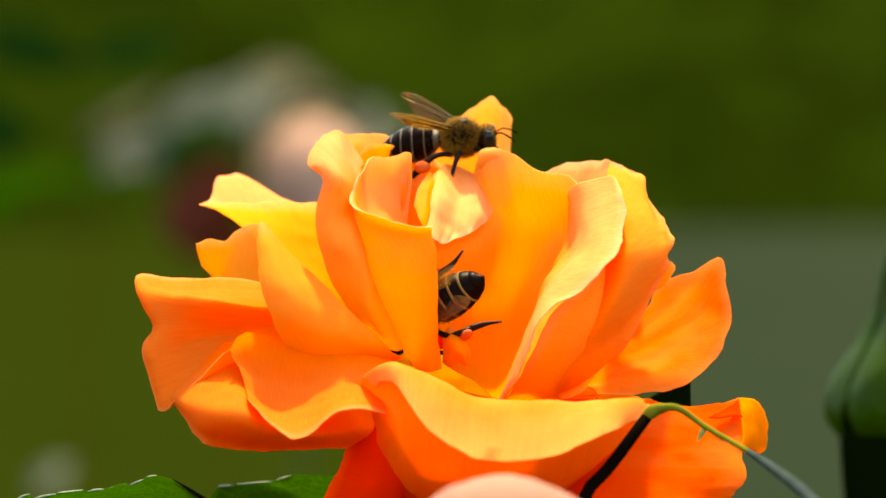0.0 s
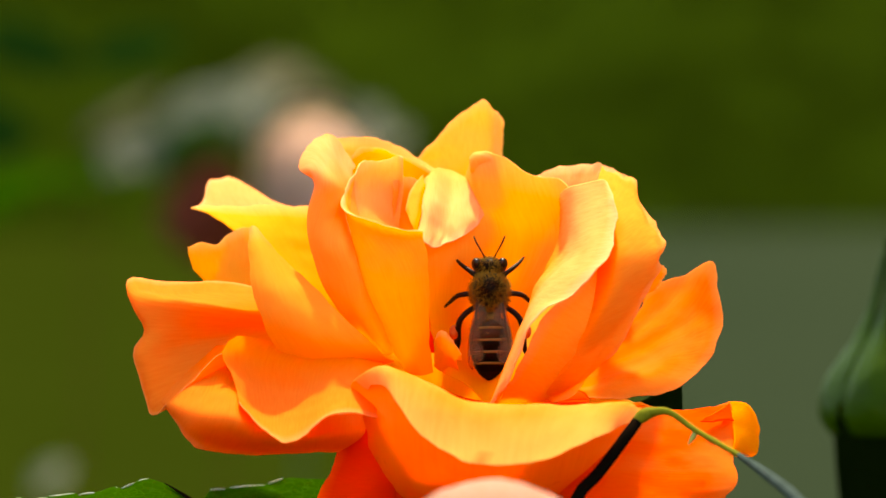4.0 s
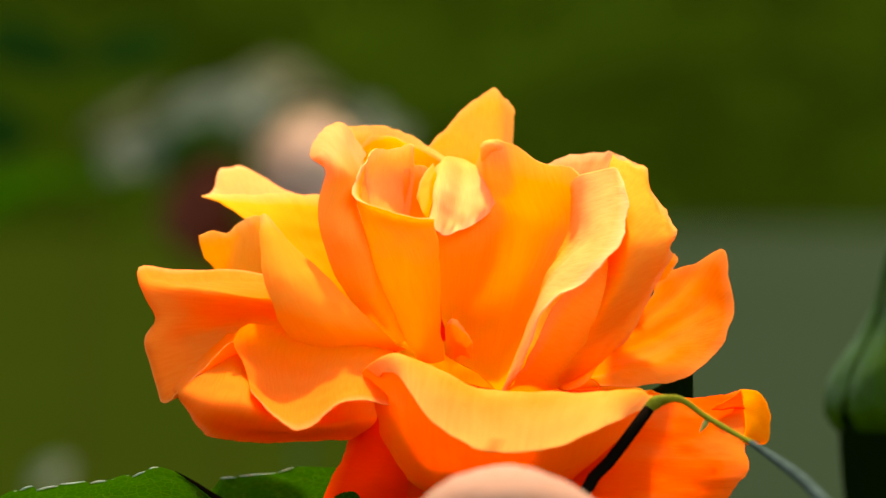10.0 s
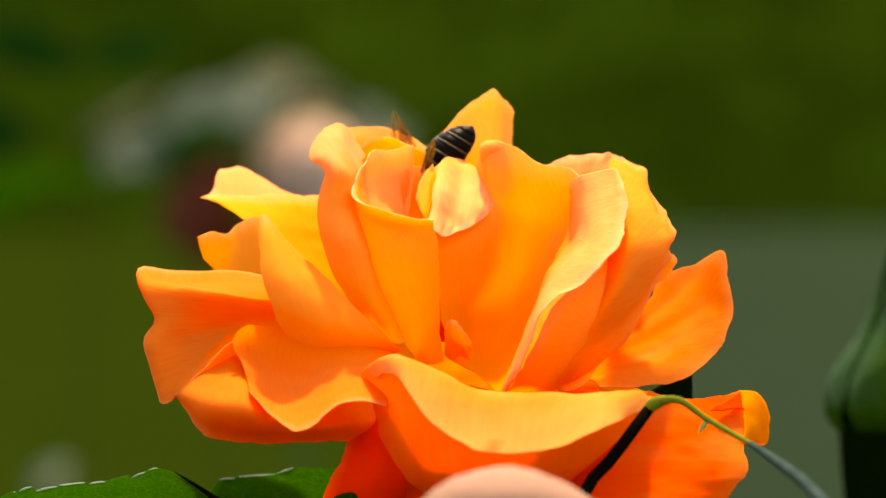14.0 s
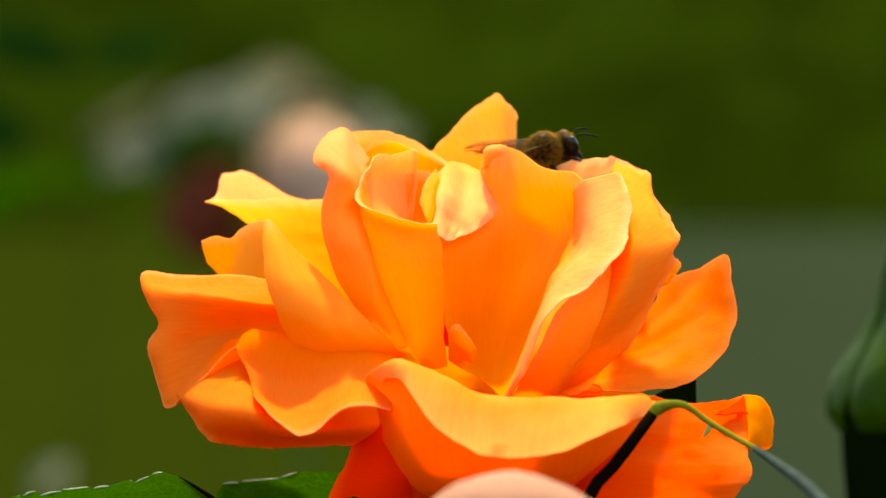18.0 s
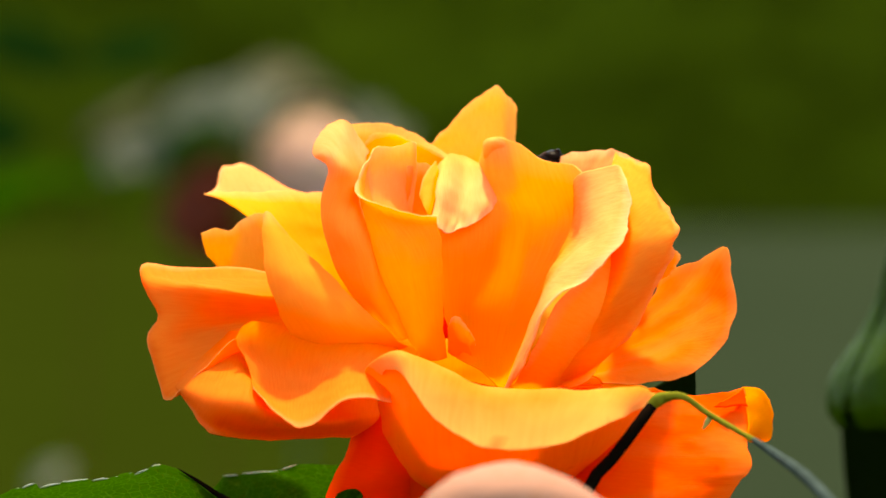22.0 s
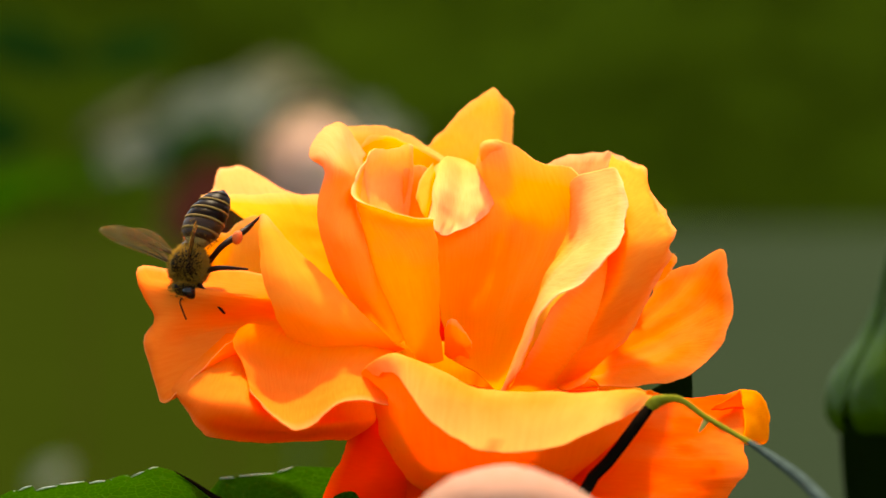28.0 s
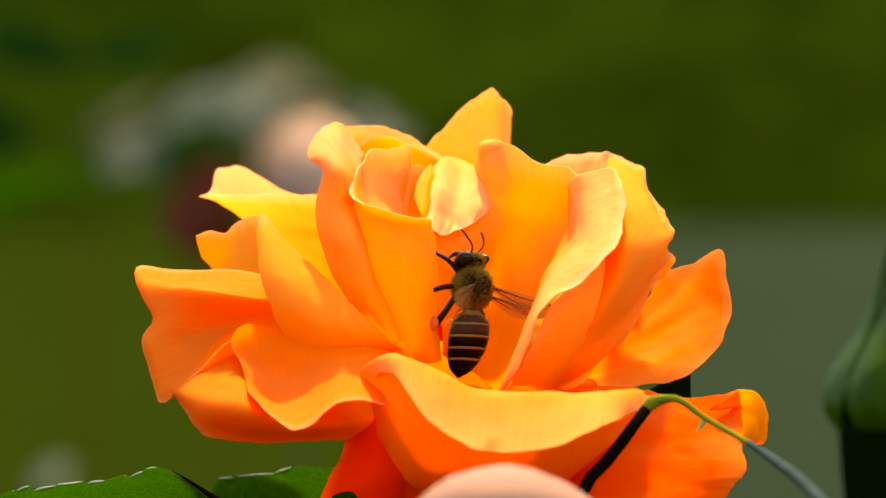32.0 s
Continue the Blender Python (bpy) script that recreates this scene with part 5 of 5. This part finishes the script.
BEE_A = [  # seconds; place in millimetres; the way it faces; the way its back faces
    (0, -0.3, 10.0, 12.2, (0.97, -0.12, 0.06), (0.0, -0.3, 1)),
    (0.3, -0.6, 10.0, 11.9, (0.97, -0.12, 0.06), (0.0, -0.3, 1)),
    (0.6, -0.5, 10.0, 12.0, (0.97, -0.12, 0.06), (0.0, -0.3, 1)),
    (0.9, -0.6, 10.0, 12.2, (0.97, -0.1, 0.02), (0.0, -0.3, 1)),
    (1.2, 0.7, 10.0, 12.6, (0.9, 0.1, -0.35), (0.3, -0.3, 0.9)),
    (1.5, 0.4, 10.0, 13.9, (1, 0.1, 0.08), (0, -0.3, 1)),
    (1.7, 0.1, 10.0, 12.0, (0.9, -0.25, -0.15), (0.05, -0.3, 0.95)),
    (2, 0.6, 10.0, 11.6, (0.75, -0.5, -0.3), (0.1, -0.3, 0.95)),
    (2.2, 0.4, 10.5, 11.0, (0.6, -0.3, -0.65), (0.3, -0.5, 0.8)),
    (2.5, 1.0, 11.0, 7.4, (0.25, 0.35, -0.9), (0.3, -0.9, -0.2)),
    (2.8, 2.0, 11.0, 3.9, (0.1, 0.2, -1), (0.2, -1, -0.1)),
    (3.1, 2.3, 11.0, 1.8, (0.1, 0.2, -1), (0.2, -1, -0.1)),
    (3.4, 2.2, 12.0, 0.1, (0.1, 0.1, -1), (0.2, -1, 0)),
    (4.5, 2.0, 13.0, -6.3, (-0.3, 0.1, -1), (0.2, -1, 0)),
    (12.8, 1.7, 13.0, -6.3, (-0.5, 0, -0.85), (-0.4, -1, 0.2)),
    (13.2, 1.3, 12.0, 1.3, (-0.5, 0, -0.85), (-0.4, -1, 0.2)),
    (13.4, 1.0, 11.0, 6.4, (-0.55, 0, -0.8), (-0.6, -0.6, 0.5)),
    (13.6, -0.6, 12.0, 6.6, (-0.5, 0, -0.85), (-0.6, -0.6, 0.5)),
    (13.8, -0.8, 12.0, 7.6, (-0.5, 0, -0.85), (-0.6, -0.6, 0.6)),
    (14, -1.4, 12.0, 8.1, (-0.5, 0, -0.85), (-0.7, -0.6, 0.5)),
    (14.2, -1.3, 12.0, 8.2, (-0.45, 0, -0.9), (-0.7, -0.6, 0.5)),
    (14.5, -0.8, 12.0, 8.1, (-0.7, 0, -0.65), (-0.6, -0.6, 0.6)),
    (15.5, 1.0, 15.0, 8.9, (-0.3, 0.5, -0.5), (0, -0.6, 0.6)),
    (16.5, 6.1, 13.0, 8.2, (0.9, 0.2, -0.25), (0, -0.3, 1)),
    (17, 7.0, 13.0, 8.1, (0.92, 0.2, -0.25), (0, -0.3, 1)),
    (17.2, 7.1, 13.0, 8.5, (0.95, 0.2, 0), (0, -0.3, 1)),
    (17.4, 7.1, 13.0, 10.0, (0.9, 0.1, 0.3), (0, -0.3, 1)),
    (17.6, 6.6, 13.0, 10.4, (0.9, 0.05, 0.3), (0, -0.3, 1)),
    (17.8, 7.4, 13.0, 10.4, (0.9, 0.05, 0.35), (0, -0.3, 1)),
    (18, 9.3, 13.0, 9.7, (0.85, 0.15, 0.4), (0, -0.3, 1)),
    (18.2, 10.9, 12.0, 12.5, (0.85, 0.4, 0.25), (-0.2, -0.4, 0.9)),
    (18.4, 11.9, 14.0, 12.7, (0.35, 0.75, 0.5), (-0.1, -0.6, 0.8)),
    (18.6, 11.0, 16.0, 12.8, (-0.05, 0.85, 0.35), (0, -0.4, 0.9)),
    (19, 11.4, 18.0, 12.2, (-0.45, 0.8, -0.15), (0.05, -0.1, 1)),
    (19.5, 11.0, 18.0, 11.6, (-0.5, 0.78, -0.2), (0.05, -0.1, 1)),
    (20, 11.4, 18.0, 11.4, (-0.5, 0.78, -0.2), (0.05, -0.1, 1)),
    (20.5, 11.0, 18.0, 11.2, (-0.5, 0.78, -0.2), (0.05, -0.1, 1)),
    (21, 11.5, 16.0, 11.0, (-0.3, 0.7, -0.1), (0, -0.3, 0.9)),
    (21.4, 11.0, 16.0, 10.0, (-0.2, 0.6, -0.4), (0, -0.1, 1)),
    (21.8, 9.9, 15.0, 5.7, (-0.2, 0.4, -0.7), (0, 0.1, 1)),
    (22.2, 9.7, 13.0, 3.6, (0, 0.2, -1), (0, -1, 0)),
    (22.9, 4.9, 15.0, -5.4, (0.3, 0, -1), (0, 1, 0.2)),
    (27, 4.9, 15.0, -5.4, (0.3, 0, -1), (0, 1, 0.2)),
    (27.4, 9.0, 15.0, 5.7, (0.3, 0.9, -0.2), (0, 0.2, 1)),
    (28.2, 9.0, 15.0, 5.7, (0.3, 0.9, -0.2), (0, 0.2, 1)),
    (28.5, 9.6, 15.0, 4.9, (0.1, 0.9, -0.2), (0, 0.2, 1)),
    (28.8, 9.8, 15.0, 5.6, (-0.1, 0.9, 0.1), (0, -0.2, 1)),
    (29, 9.8, 15.5, 6.8, (-0.15, 0.9, 0.15), (0, -0.2, 1)),
    (29.1, 9.8, 15.5, 7.6, (-0.15, 0.9, 0.2), (0, -0.2, 1)),
    (29.2, 11.6, 16.0, 12.2, (-0.2, 0.85, 0.3), (0.05, -0.35, 0.9)),
    (29.3, 11.8, 16.0, 13.0, (-0.3, 0.85, 0.3), (0.1, -0.35, 0.9)),
    (29.6, 11.6, 16.0, 12.6, (-0.25, 0.85, 0.25), (0.1, -0.3, 0.9)),
    (29.8, 11.6, 17.5, 12.6, (-0.5, 0.8, 0.0), (0.1, -0.2, 0.95)),
    (30, 11.7, 18.0, 12.5, (-0.6, 0.75, -0.1), (0.1, -0.1, 1)),
    (30.2, 11.6, 18.0, 12.2, (-0.65, 0.7, -0.12), (0.1, -0.15, 1)),
    (30.6, 12.6, 16.0, 12.6, (-0.95, 0.25, -0.1), (0, -0.3, 1)),
    (30.8, 11.4, 16.0, 11.8, (-0.9, 0.3, 0), (0, -0.3, 1)),
    (31, 9.7, 15.0, 8.3, (-0.9, 0.3, -0.2), (0, -0.3, 1)),
    (31.3, 8.7, 14.0, 6.1, (-0.5, 0.3, -0.8), (0, -0.6, 0.6)),
    (31.7, 8.7, 13.0, 2.4, (-0.3, 0.2, -1), (0, -1, 0)),
    (32, 8.7, 13.0, 1.0, (-0.3, 0.2, -1), (0, -1, 0)),
]
BEE_B = [  # seconds; place in millimetres; the way it faces; the way its back faces
    (0, -1.6, -5.0, -7.0, (-0.68, 0.42, -0.5), (-0.2, -1, 0.2)),
    (0.3, -2.4, -5.0, -6.3, (-0.85, 0.2, -0.3), (-0.2, -1, 0.2)),
    (0.6, -2.2, -5.0, -6.1, (-0.85, 0.2, -0.3), (-0.2, -1, 0.2)),
    (0.9, -1.5, -5.0, -5.6, (-0.95, 0.2, -0.1), (-0.1, -1, 0.2)),
    (1.2, -2.2, -5.0, -5.9, (-0.85, 0.2, -0.3), (-0.2, -1, 0.2)),
    (1.5, -1.8, -5.0, -2.8, (-0.95, 0.2, 0.05), (-0.1, -1, 0.1)),
    (1.7, 2.8, -5.0, -4.4, (-0.7, 0.4, 0.6), (0, -1, 0.2)),
    (2, 3.6, -5.5, -3.9, (-0.7, 0.4, 0.65), (0, -1, 0.3)),
    (2.3, 6.1, -3.0, -4.3, (-0.15, 0.1, 1), (0, -1, 0.1)),
    (2.6, 5.2, -3.0, -4.2, (-0.15, 0.1, 1), (0, -1, 0.1)),
    (3, 6.0, -2.0, -6.5, (-0.05, 0.1, 1), (0, -1, 0.1)),
    (3.5, 5.0, -2.0, -7.7, (-0.05, 0.1, 1), (0, -1, 0.1)),
    (4.4, 5.4, -2.0, -6.2, (0.05, 0.1, 1), (0, -1, 0.1)),
    (5.2, 6.6, -3.0, 1.3, (0.3, 0.1, 0.9), (0, -1, 0.1)),
    (5.5, 8.8, -6.0, 8.4, (0.55, 0.15, 0.75), (-0.1, -1, 0.2)),
    (5.6, 9.0, -4.0, 9.9, (0.45, 0.3, 0.75), (0, -0.9, 0.3)),
    (5.7, 9.2, 2.0, 12.3, (-0.6, 0.7, 0.1), (0.1, -0.5, 0.8)),
    (5.8, 11.2, 12.0, 13.2, (-0.9, 0.2, 0.2), (0.1, -0.3, 0.9)),
    (5.9, 14.0, 20.0, 12.7, (-0.9, -0.1, 0.35), (0.2, -0.2, 0.9)),
    (6, 9.5, 30.0, 10.5, (-0.35, -0.2, 0.9), (0.4, 0.75, 0.35)),
    (6.1, 10.8, 30.0, 12.3, (-0.75, 0.0, 0.55), (0.4, 0.4, 0.75)),
    (6.2, 11.6, 30.0, 12.9, (-0.85, 0.05, 0.5), (0.3, 0.3, 0.85)),
    (6.4, 11.7, 30.0, 13.2, (-0.88, 0.05, 0.5), (0.2, 0.3, 0.9)),
    (6.6, 12.0, 30.0, 13.2, (-0.88, 0.05, 0.5), (0.2, 0.3, 0.9)),
    (6.8, 11.7, 30.0, 13.2, (-0.9, 0.05, 0.45), (0.2, 0.3, 0.9)),
    (7, 7.3, 30.0, 11.6, (-0.9, 0.05, 0.42), (0.2, 0.15, 0.9)),
    (7.2, 5.3, 30.0, 9.9, (-0.9, 0.1, 0.2), (0.2, -0.2, 0.9)),
    (7.4, 4.0, 30.0, 9.3, (-0.95, 0.1, 0.1), (0, -0.2, 1)),
    (7.8, 4.0, 31.0, 12.3, (-0.9, -0.2, 0.3), (0, -0.3, 1)),
    (8, 5.1, 31.0, 9.3, (-0.3, -0.8, 0.2), (0, 0.1, 1)),
    (8.2, 8.0, 31.0, 12.6, (0.3, -0.8, 0.2), (0, 0.2, 1)),
    (8.4, 8.0, 31.0, 10.0, (0.3, -0.8, 0.2), (0, 0.2, 1)),
    (8.6, 9.0, 31.0, 11.6, (0.35, -0.85, 0.2), (0, 0.3, 1)),
    (8.7, 8.8, 31.0, 10.3, (0.35, -0.85, 0.2), (0, 0.3, 1)),
    (8.8, 9.0, 31.0, 11.6, (0.35, -0.8, 0.35), (0, 0.3, 1)),
    (8.9, 9.9, 30.0, 14.2, (0.4, -0.8, 0.45), (0, 0.4, 1)),
    (9, 12.5, 26.0, 26.6, (0.8, 0.2, 0.5), (-0.3, 0.1, 1)),
    (9.1, 18.0, 24.0, 35.9, (0.8, 0.2, 0.5), (-0.3, 0.1, 1)),
    (9.3, 17.9, 22.0, 34.5, (0.3, 0.3, 0.8), (-0.3, 0.1, 1)),
    (9.4, 15.8, 22.0, 31.6, (0.1, 0.3, 0.9), (-0.3, -0.7, 0.2)),
    (9.5, 15.2, 22.0, 31.4, (0, 0.3, 0.9), (-0.3, -0.7, 0.2)),
    (9.8, 14.9, 30.0, 48.8, (0.2, 0.3, 0.9), (-0.3, -0.7, 0.2)),
    (12, 63.4, 60.0, 65.1, (0.8, 0.3, 0.3), (0, 0, 1)),
    (15, 106.6, 70.0, -4.1, (0, 0.6, -0.6), (0, 0, 1)),
    (18, 57.4, 70.0, -74.5, (-0.9, 0, 0), (0, 0, 1)),
    (21, 4.6, 60.0, -59.4, (-0.6, 0, 0.6), (0, 0, 1)),
    (22.6, -1.6, 48.0, -12.1, (-0.3, 0, 0.9), (0, 0.2, 1)),
    (23.2, -8.3, 42.0, 2.8, (-0.6, 0, 0.7), (0, 0.2, 1)),
    (23.4, -15.6, 38.0, 10.1, (-0.8, -0.2, 0.3), (0, -0.3, 1)),
    (23.5, -20.2, 34.0, 10.3, (-0.85, -0.3, 0.2), (0, -0.3, 1)),
    (23.6, -24.0, 30.0, 10.7, (-0.85, -0.4, 0.1), (0, -0.3, 1)),
    (23.7, -37.6, 22.0, 4.9, (-0.6, -0.5, 0.5), (-0.2, -0.5, 0.8)),
    (23.8, -57.9, 20.0, 0.1, (-0.8, -0.4, 0.2), (-0.1, -0.4, 0.9)),
    (24.2, -84.5, 30.0, 4.0, (0.8, 0.2, 0.2), (0, -0.3, 1)),
    (24.8, -67.0, 50.0, -51.7, (0.8, 0.2, 0.3), (0, -0.3, 1)),
    (25, -22.4, 40.0, -8.0, (0.6, 0.2, 0.7), (0, -0.3, 1)),
    (25.1, -14.9, 36.0, 7.4, (0.5, 0.2, 0.8), (0, -0.3, 1)),
    (25.2, -14.4, 30.0, 14.2, (0.6, 0.2, 0.7), (-0.3, -0.3, 0.8)),
    (25.3, -19.7, 20.0, 23.2, (0.5, -0.3, 0.7), (-0.3, -0.4, 0.8)),
    (25.4, -22.5, 12.0, 24.6, (0.5, -0.3, 0.6), (-0.3, -0.4, 0.8)),
    (25.5, -17.0, 6.0, 17.0, (0.85, -0.1, 0.35), (-0.2, -0.3, 0.9)),
    (25.9, -11.7, 8.0, 14.6, (0.8, 0.2, -0.3), (0.2, -0.4, 0.9)),
    (26.5, -9.3, 18.0, 9.1, (0.2, 0.4, -0.8), (0.2, -0.4, 0.5)),
    (27.3, -11.9, 18.0, 4.6, (-0.8, -0.1, -0.2), (0, -0.4, 0.9)),
    (27.5, -13.3, 12.0, 4.5, (-0.85, -0.3, -0.2), (0, -0.4, 0.9)),
    (27.6, -15.5, 8.0, 6.1, (-0.85, -0.35, -0.2), (0, -0.4, 0.9)),
    (27.7, -18.5, 4.0, 6.7, (-0.95, -0.2, -0.15), (0, -0.4, 0.9)),
    (27.8, -21.4, 2.0, 5.5, (-0.95, -0.2, -0.25), (0, -0.4, 0.9)),
    (27.9, -25.7, -2.0, 3.5, (-0.7, -0.3, -0.6), (-0.6, -0.4, 0.6)),
    (28, -27.0, -6.0, 0.2, (-0.25, -0.3, -0.9), (-0.7, -0.7, 0)),
    (28.1, -27.6, -5.0, 1.0, (-0.75, -0.3, -0.6), (-0.5, -0.5, 0.6)),
    (28.2, -28.8, -6.0, 1.9, (-0.9, -0.3, -0.3), (-0.2, -0.4, 0.8)),
    (28.3, -34.6, -8.0, 8.1, (-0.9, -0.15, 0.2), (0.1, -0.3, 0.9)),
    (28.4, -49.0, -10.0, 16.3, (-0.8, -0.3, 0.3), (0.1, -0.3, 0.9)),
    (28.5, -59.7, -16.0, 26.8, (0.2, -0.5, 0.7), (0.1, -0.3, 0.9)),
    (28.6, -29.8, -20.0, 23.9, (0.9, 0.1, 0), (0.1, -0.3, 0.9)),
    (28.7, -16.7, -24.0, 10.1, (0.85, 0.25, 0.3), (-0.2, -0.6, 0.8)),
    (28.8, -13.6, -24.0, 7.1, (0.6, 0.5, 0.45), (-0.2, -0.8, 0.6)),
    (28.9, -9.7, -24.0, 2.3, (0.55, 0.55, 0.5), (-0.2, -0.8, 0.6)),
    (29, -6.2, -24.0, 4.7, (0.35, 0.75, 0.5), (-0.2, -0.8, 0.6)),
    (29.1, -1.3, -22.0, 2.9, (0.3, 0.5, 0.8), (-0.1, -0.8, 0.6)),
    (29.2, 1.7, -20.0, 0.5, (0.02, 0.5, 0.85), (0, -0.85, 0.5)),
    (29.3, 3.3, -14.0, -0.9, (-0.35, 0.3, 0.85), (0, -0.95, 0.3)),
    (29.4, 2.3, -14.0, -5.7, (-0.05, 0.1, 1), (0, -1, 0.1)),
    (29.5, 4.2, -14.0, -2.9, (0.6, 0.2, 0.75), (0.2, -0.9, 0.1)),
    (29.6, 4.0, -14.0, -2.3, (0.6, 0.45, 0.62), (0.3, -0.9, 0.0)),
    (29.7, 4.3, -14.0, -2.8, (0.62, 0.58, 0.5), (0.35, -0.85, 0.1)),
    (29.8, 4.2, -13.0, -2.2, (0.45, 0.6, 0.6), (0.35, -0.7, 0.45)),
    (29.9, 3.2, -11.0, -2.4, (0.12, 0.75, 0.55), (0.35, -0.55, 0.65)),
    (30, 3.2, -9.5, -3.3, (-0.05, 0.82, 0.5), (0.4, -0.45, 0.75)),
    (30.2, 3.3, -8.5, -6.4, (-0.1, 0.15, 1), (0.6, -0.7, 0.1)),
    (30.4, 2.8, -8.5, -7.0, (-0.1, 0.1, 1), (0.7, -0.7, 0.1)),
    (30.8, 3.1, -8.5, -7.0, (0.0, 0.1, 0.95), (0.75, -0.65, 0.1)),
    (31, 2.6, -8.5, -6.3, (-0.32, 0.1, 0.95), (0.8, -0.55, 0.2)),
    (31.2, 3.0, -8.5, -6.9, (-0.22, 0.1, 1), (0.75, -0.6, 0.15)),
    (31.6, 2.9, -8.5, -7.0, (-0.08, 0.1, 1), (0.75, -0.6, 0.1)),
    (32, 3.0, -8.5, -6.6, (0.03, 0.1, 1), (0.75, -0.6, 0.1)),
]
FLIGHTS_A = []
FLIGHTS_B = [(5.0, 5.95), (7.7, 10.0), (23.1, 24.4), (24.8, 26.2), (28.15, 29.5)]

# seconds, degrees drawn back, degrees raised, degrees twisted about its length
REST_A = [(0, 20, 42), (2.2, 14, 50), (3.0, 38, 15), (13.2, 38, 15), (13.7, 15, 50), (14.6, 15, 50), (16.3, 25, 45), (17.0, 30, 35), (17.4, 34, 26),
          (18.2, 30, 30), (18.6, 4, 66, 75), (20.7, 4, 66, 75), (21.0, 10, 45, 60), (21.4, 14, 40, 50), (22.0, 40, 8), (28.6, 40, 8), (29.1, -8, 66, 70), (30.0, 8, 58, 50), (30.7, 26, 45), (30.95, 46, 3), (31.3, 40, 8), (32, 40, 8)]
REST_B = [(0, 48, 4), (4.8, 48, 4), (6.0, -18, 15), (6.15, 14, 50), (6.35, 0, 62, 35), (6.8, -4, 62, 50), (7.0, -6, 60, 65), (7.5, 36, 30), (10.2, 36, 10), (22.9, 36, 10), (24.6, 20, 10), (26.4, 36, 20), (27.4, 30, 35),
          (28.05, 40, 12), (29.65, 8, 12), (30.6, -8, 18), (32, -22, 24)]


def bee_pose(x, y, z, way, back):
    f = Vector(way).normalized()
    u = Vector(back)
    u = (u - f * u.dot(f)).normalized()
    side = u.cross(f)
    m = Matrix((f, side, u)).transposed().to_4x4()
    return Matrix.Translation((x / 1000, y / 1000, 0.6 + z / 1000)) @ m


def turned_rows(rows):
    """Bee rows, with halfway turns put in where it turns sharply."""
    out = []
    for t, x, y, z, way, back in rows:
        m = bee_pose(x, y, z, way, back)
        if out:
            t0, m0 = out[-1]
            q0, q1 = m0.to_quaternion(), m.to_quaternion()
            steps = int(q0.rotation_difference(q1).angle / radians(70)) + 1
            for k in range(1, steps):
                w = k / steps
                out.append((t0 + (t - t0) * w, Matrix.LocRotScale(m0.translation.lerp(m.translation, w), q0.slerp(q1, w), None)))
        out.append((t, m))
    return out


def wing_rows(place, s, flights, states):
    """How far the wings are drawn back and how high they are held when it sits; beating in flight."""
    def at(sweep, up, twist=0):
        return Matrix.Translation(place) @ pose(0, 0, 0, s * up, 0, 0) @ pose(0, 0, 0, 0, 0, s * sweep) @ Matrix.Rotation(radians(s * twist), 4, Vector((-0.62, s * 0.78, 0)))
    rows = [(t, at(*held)) for t, *held in states if not any(a - 0.1 < t < b + 0.1 for a, b in flights)]
    for a, b in flights:
        k = 0
        while a + k / 15 < b:
            rows.append((a + k / 15, at(-32, 42 if k % 2 == 0 else -32)))
            k += 1
    return sorted(rows, key=lambda r: r[0])


def motions():
    for thing in swaying:
        home = thing.matrix_basis.copy()
        walk(thing, [(t, Matrix.Translation((dx / 1000, 0, dz / 1000)) @ home) for t, dx, dz in SWAY])
    for thing in swaying_less:
        home = thing.matrix_basis.copy()
        walk(thing, [(t, Matrix.Translation((dx / 1000, 0, dz / 1000)) @ home) for t, dx, dz in BUD_SWAY])
    walk(bee_a, turned_rows(BEE_A))
    walk(bee_b, turned_rows(BEE_B))
    for wings, flights, states in ((wings_a, FLIGHTS_A, REST_A), (wings_b, FLIGHTS_B, REST_B)):
        for w, s, place in wings:
            walk(w, wing_rows(place, s, flights, states))


motions()
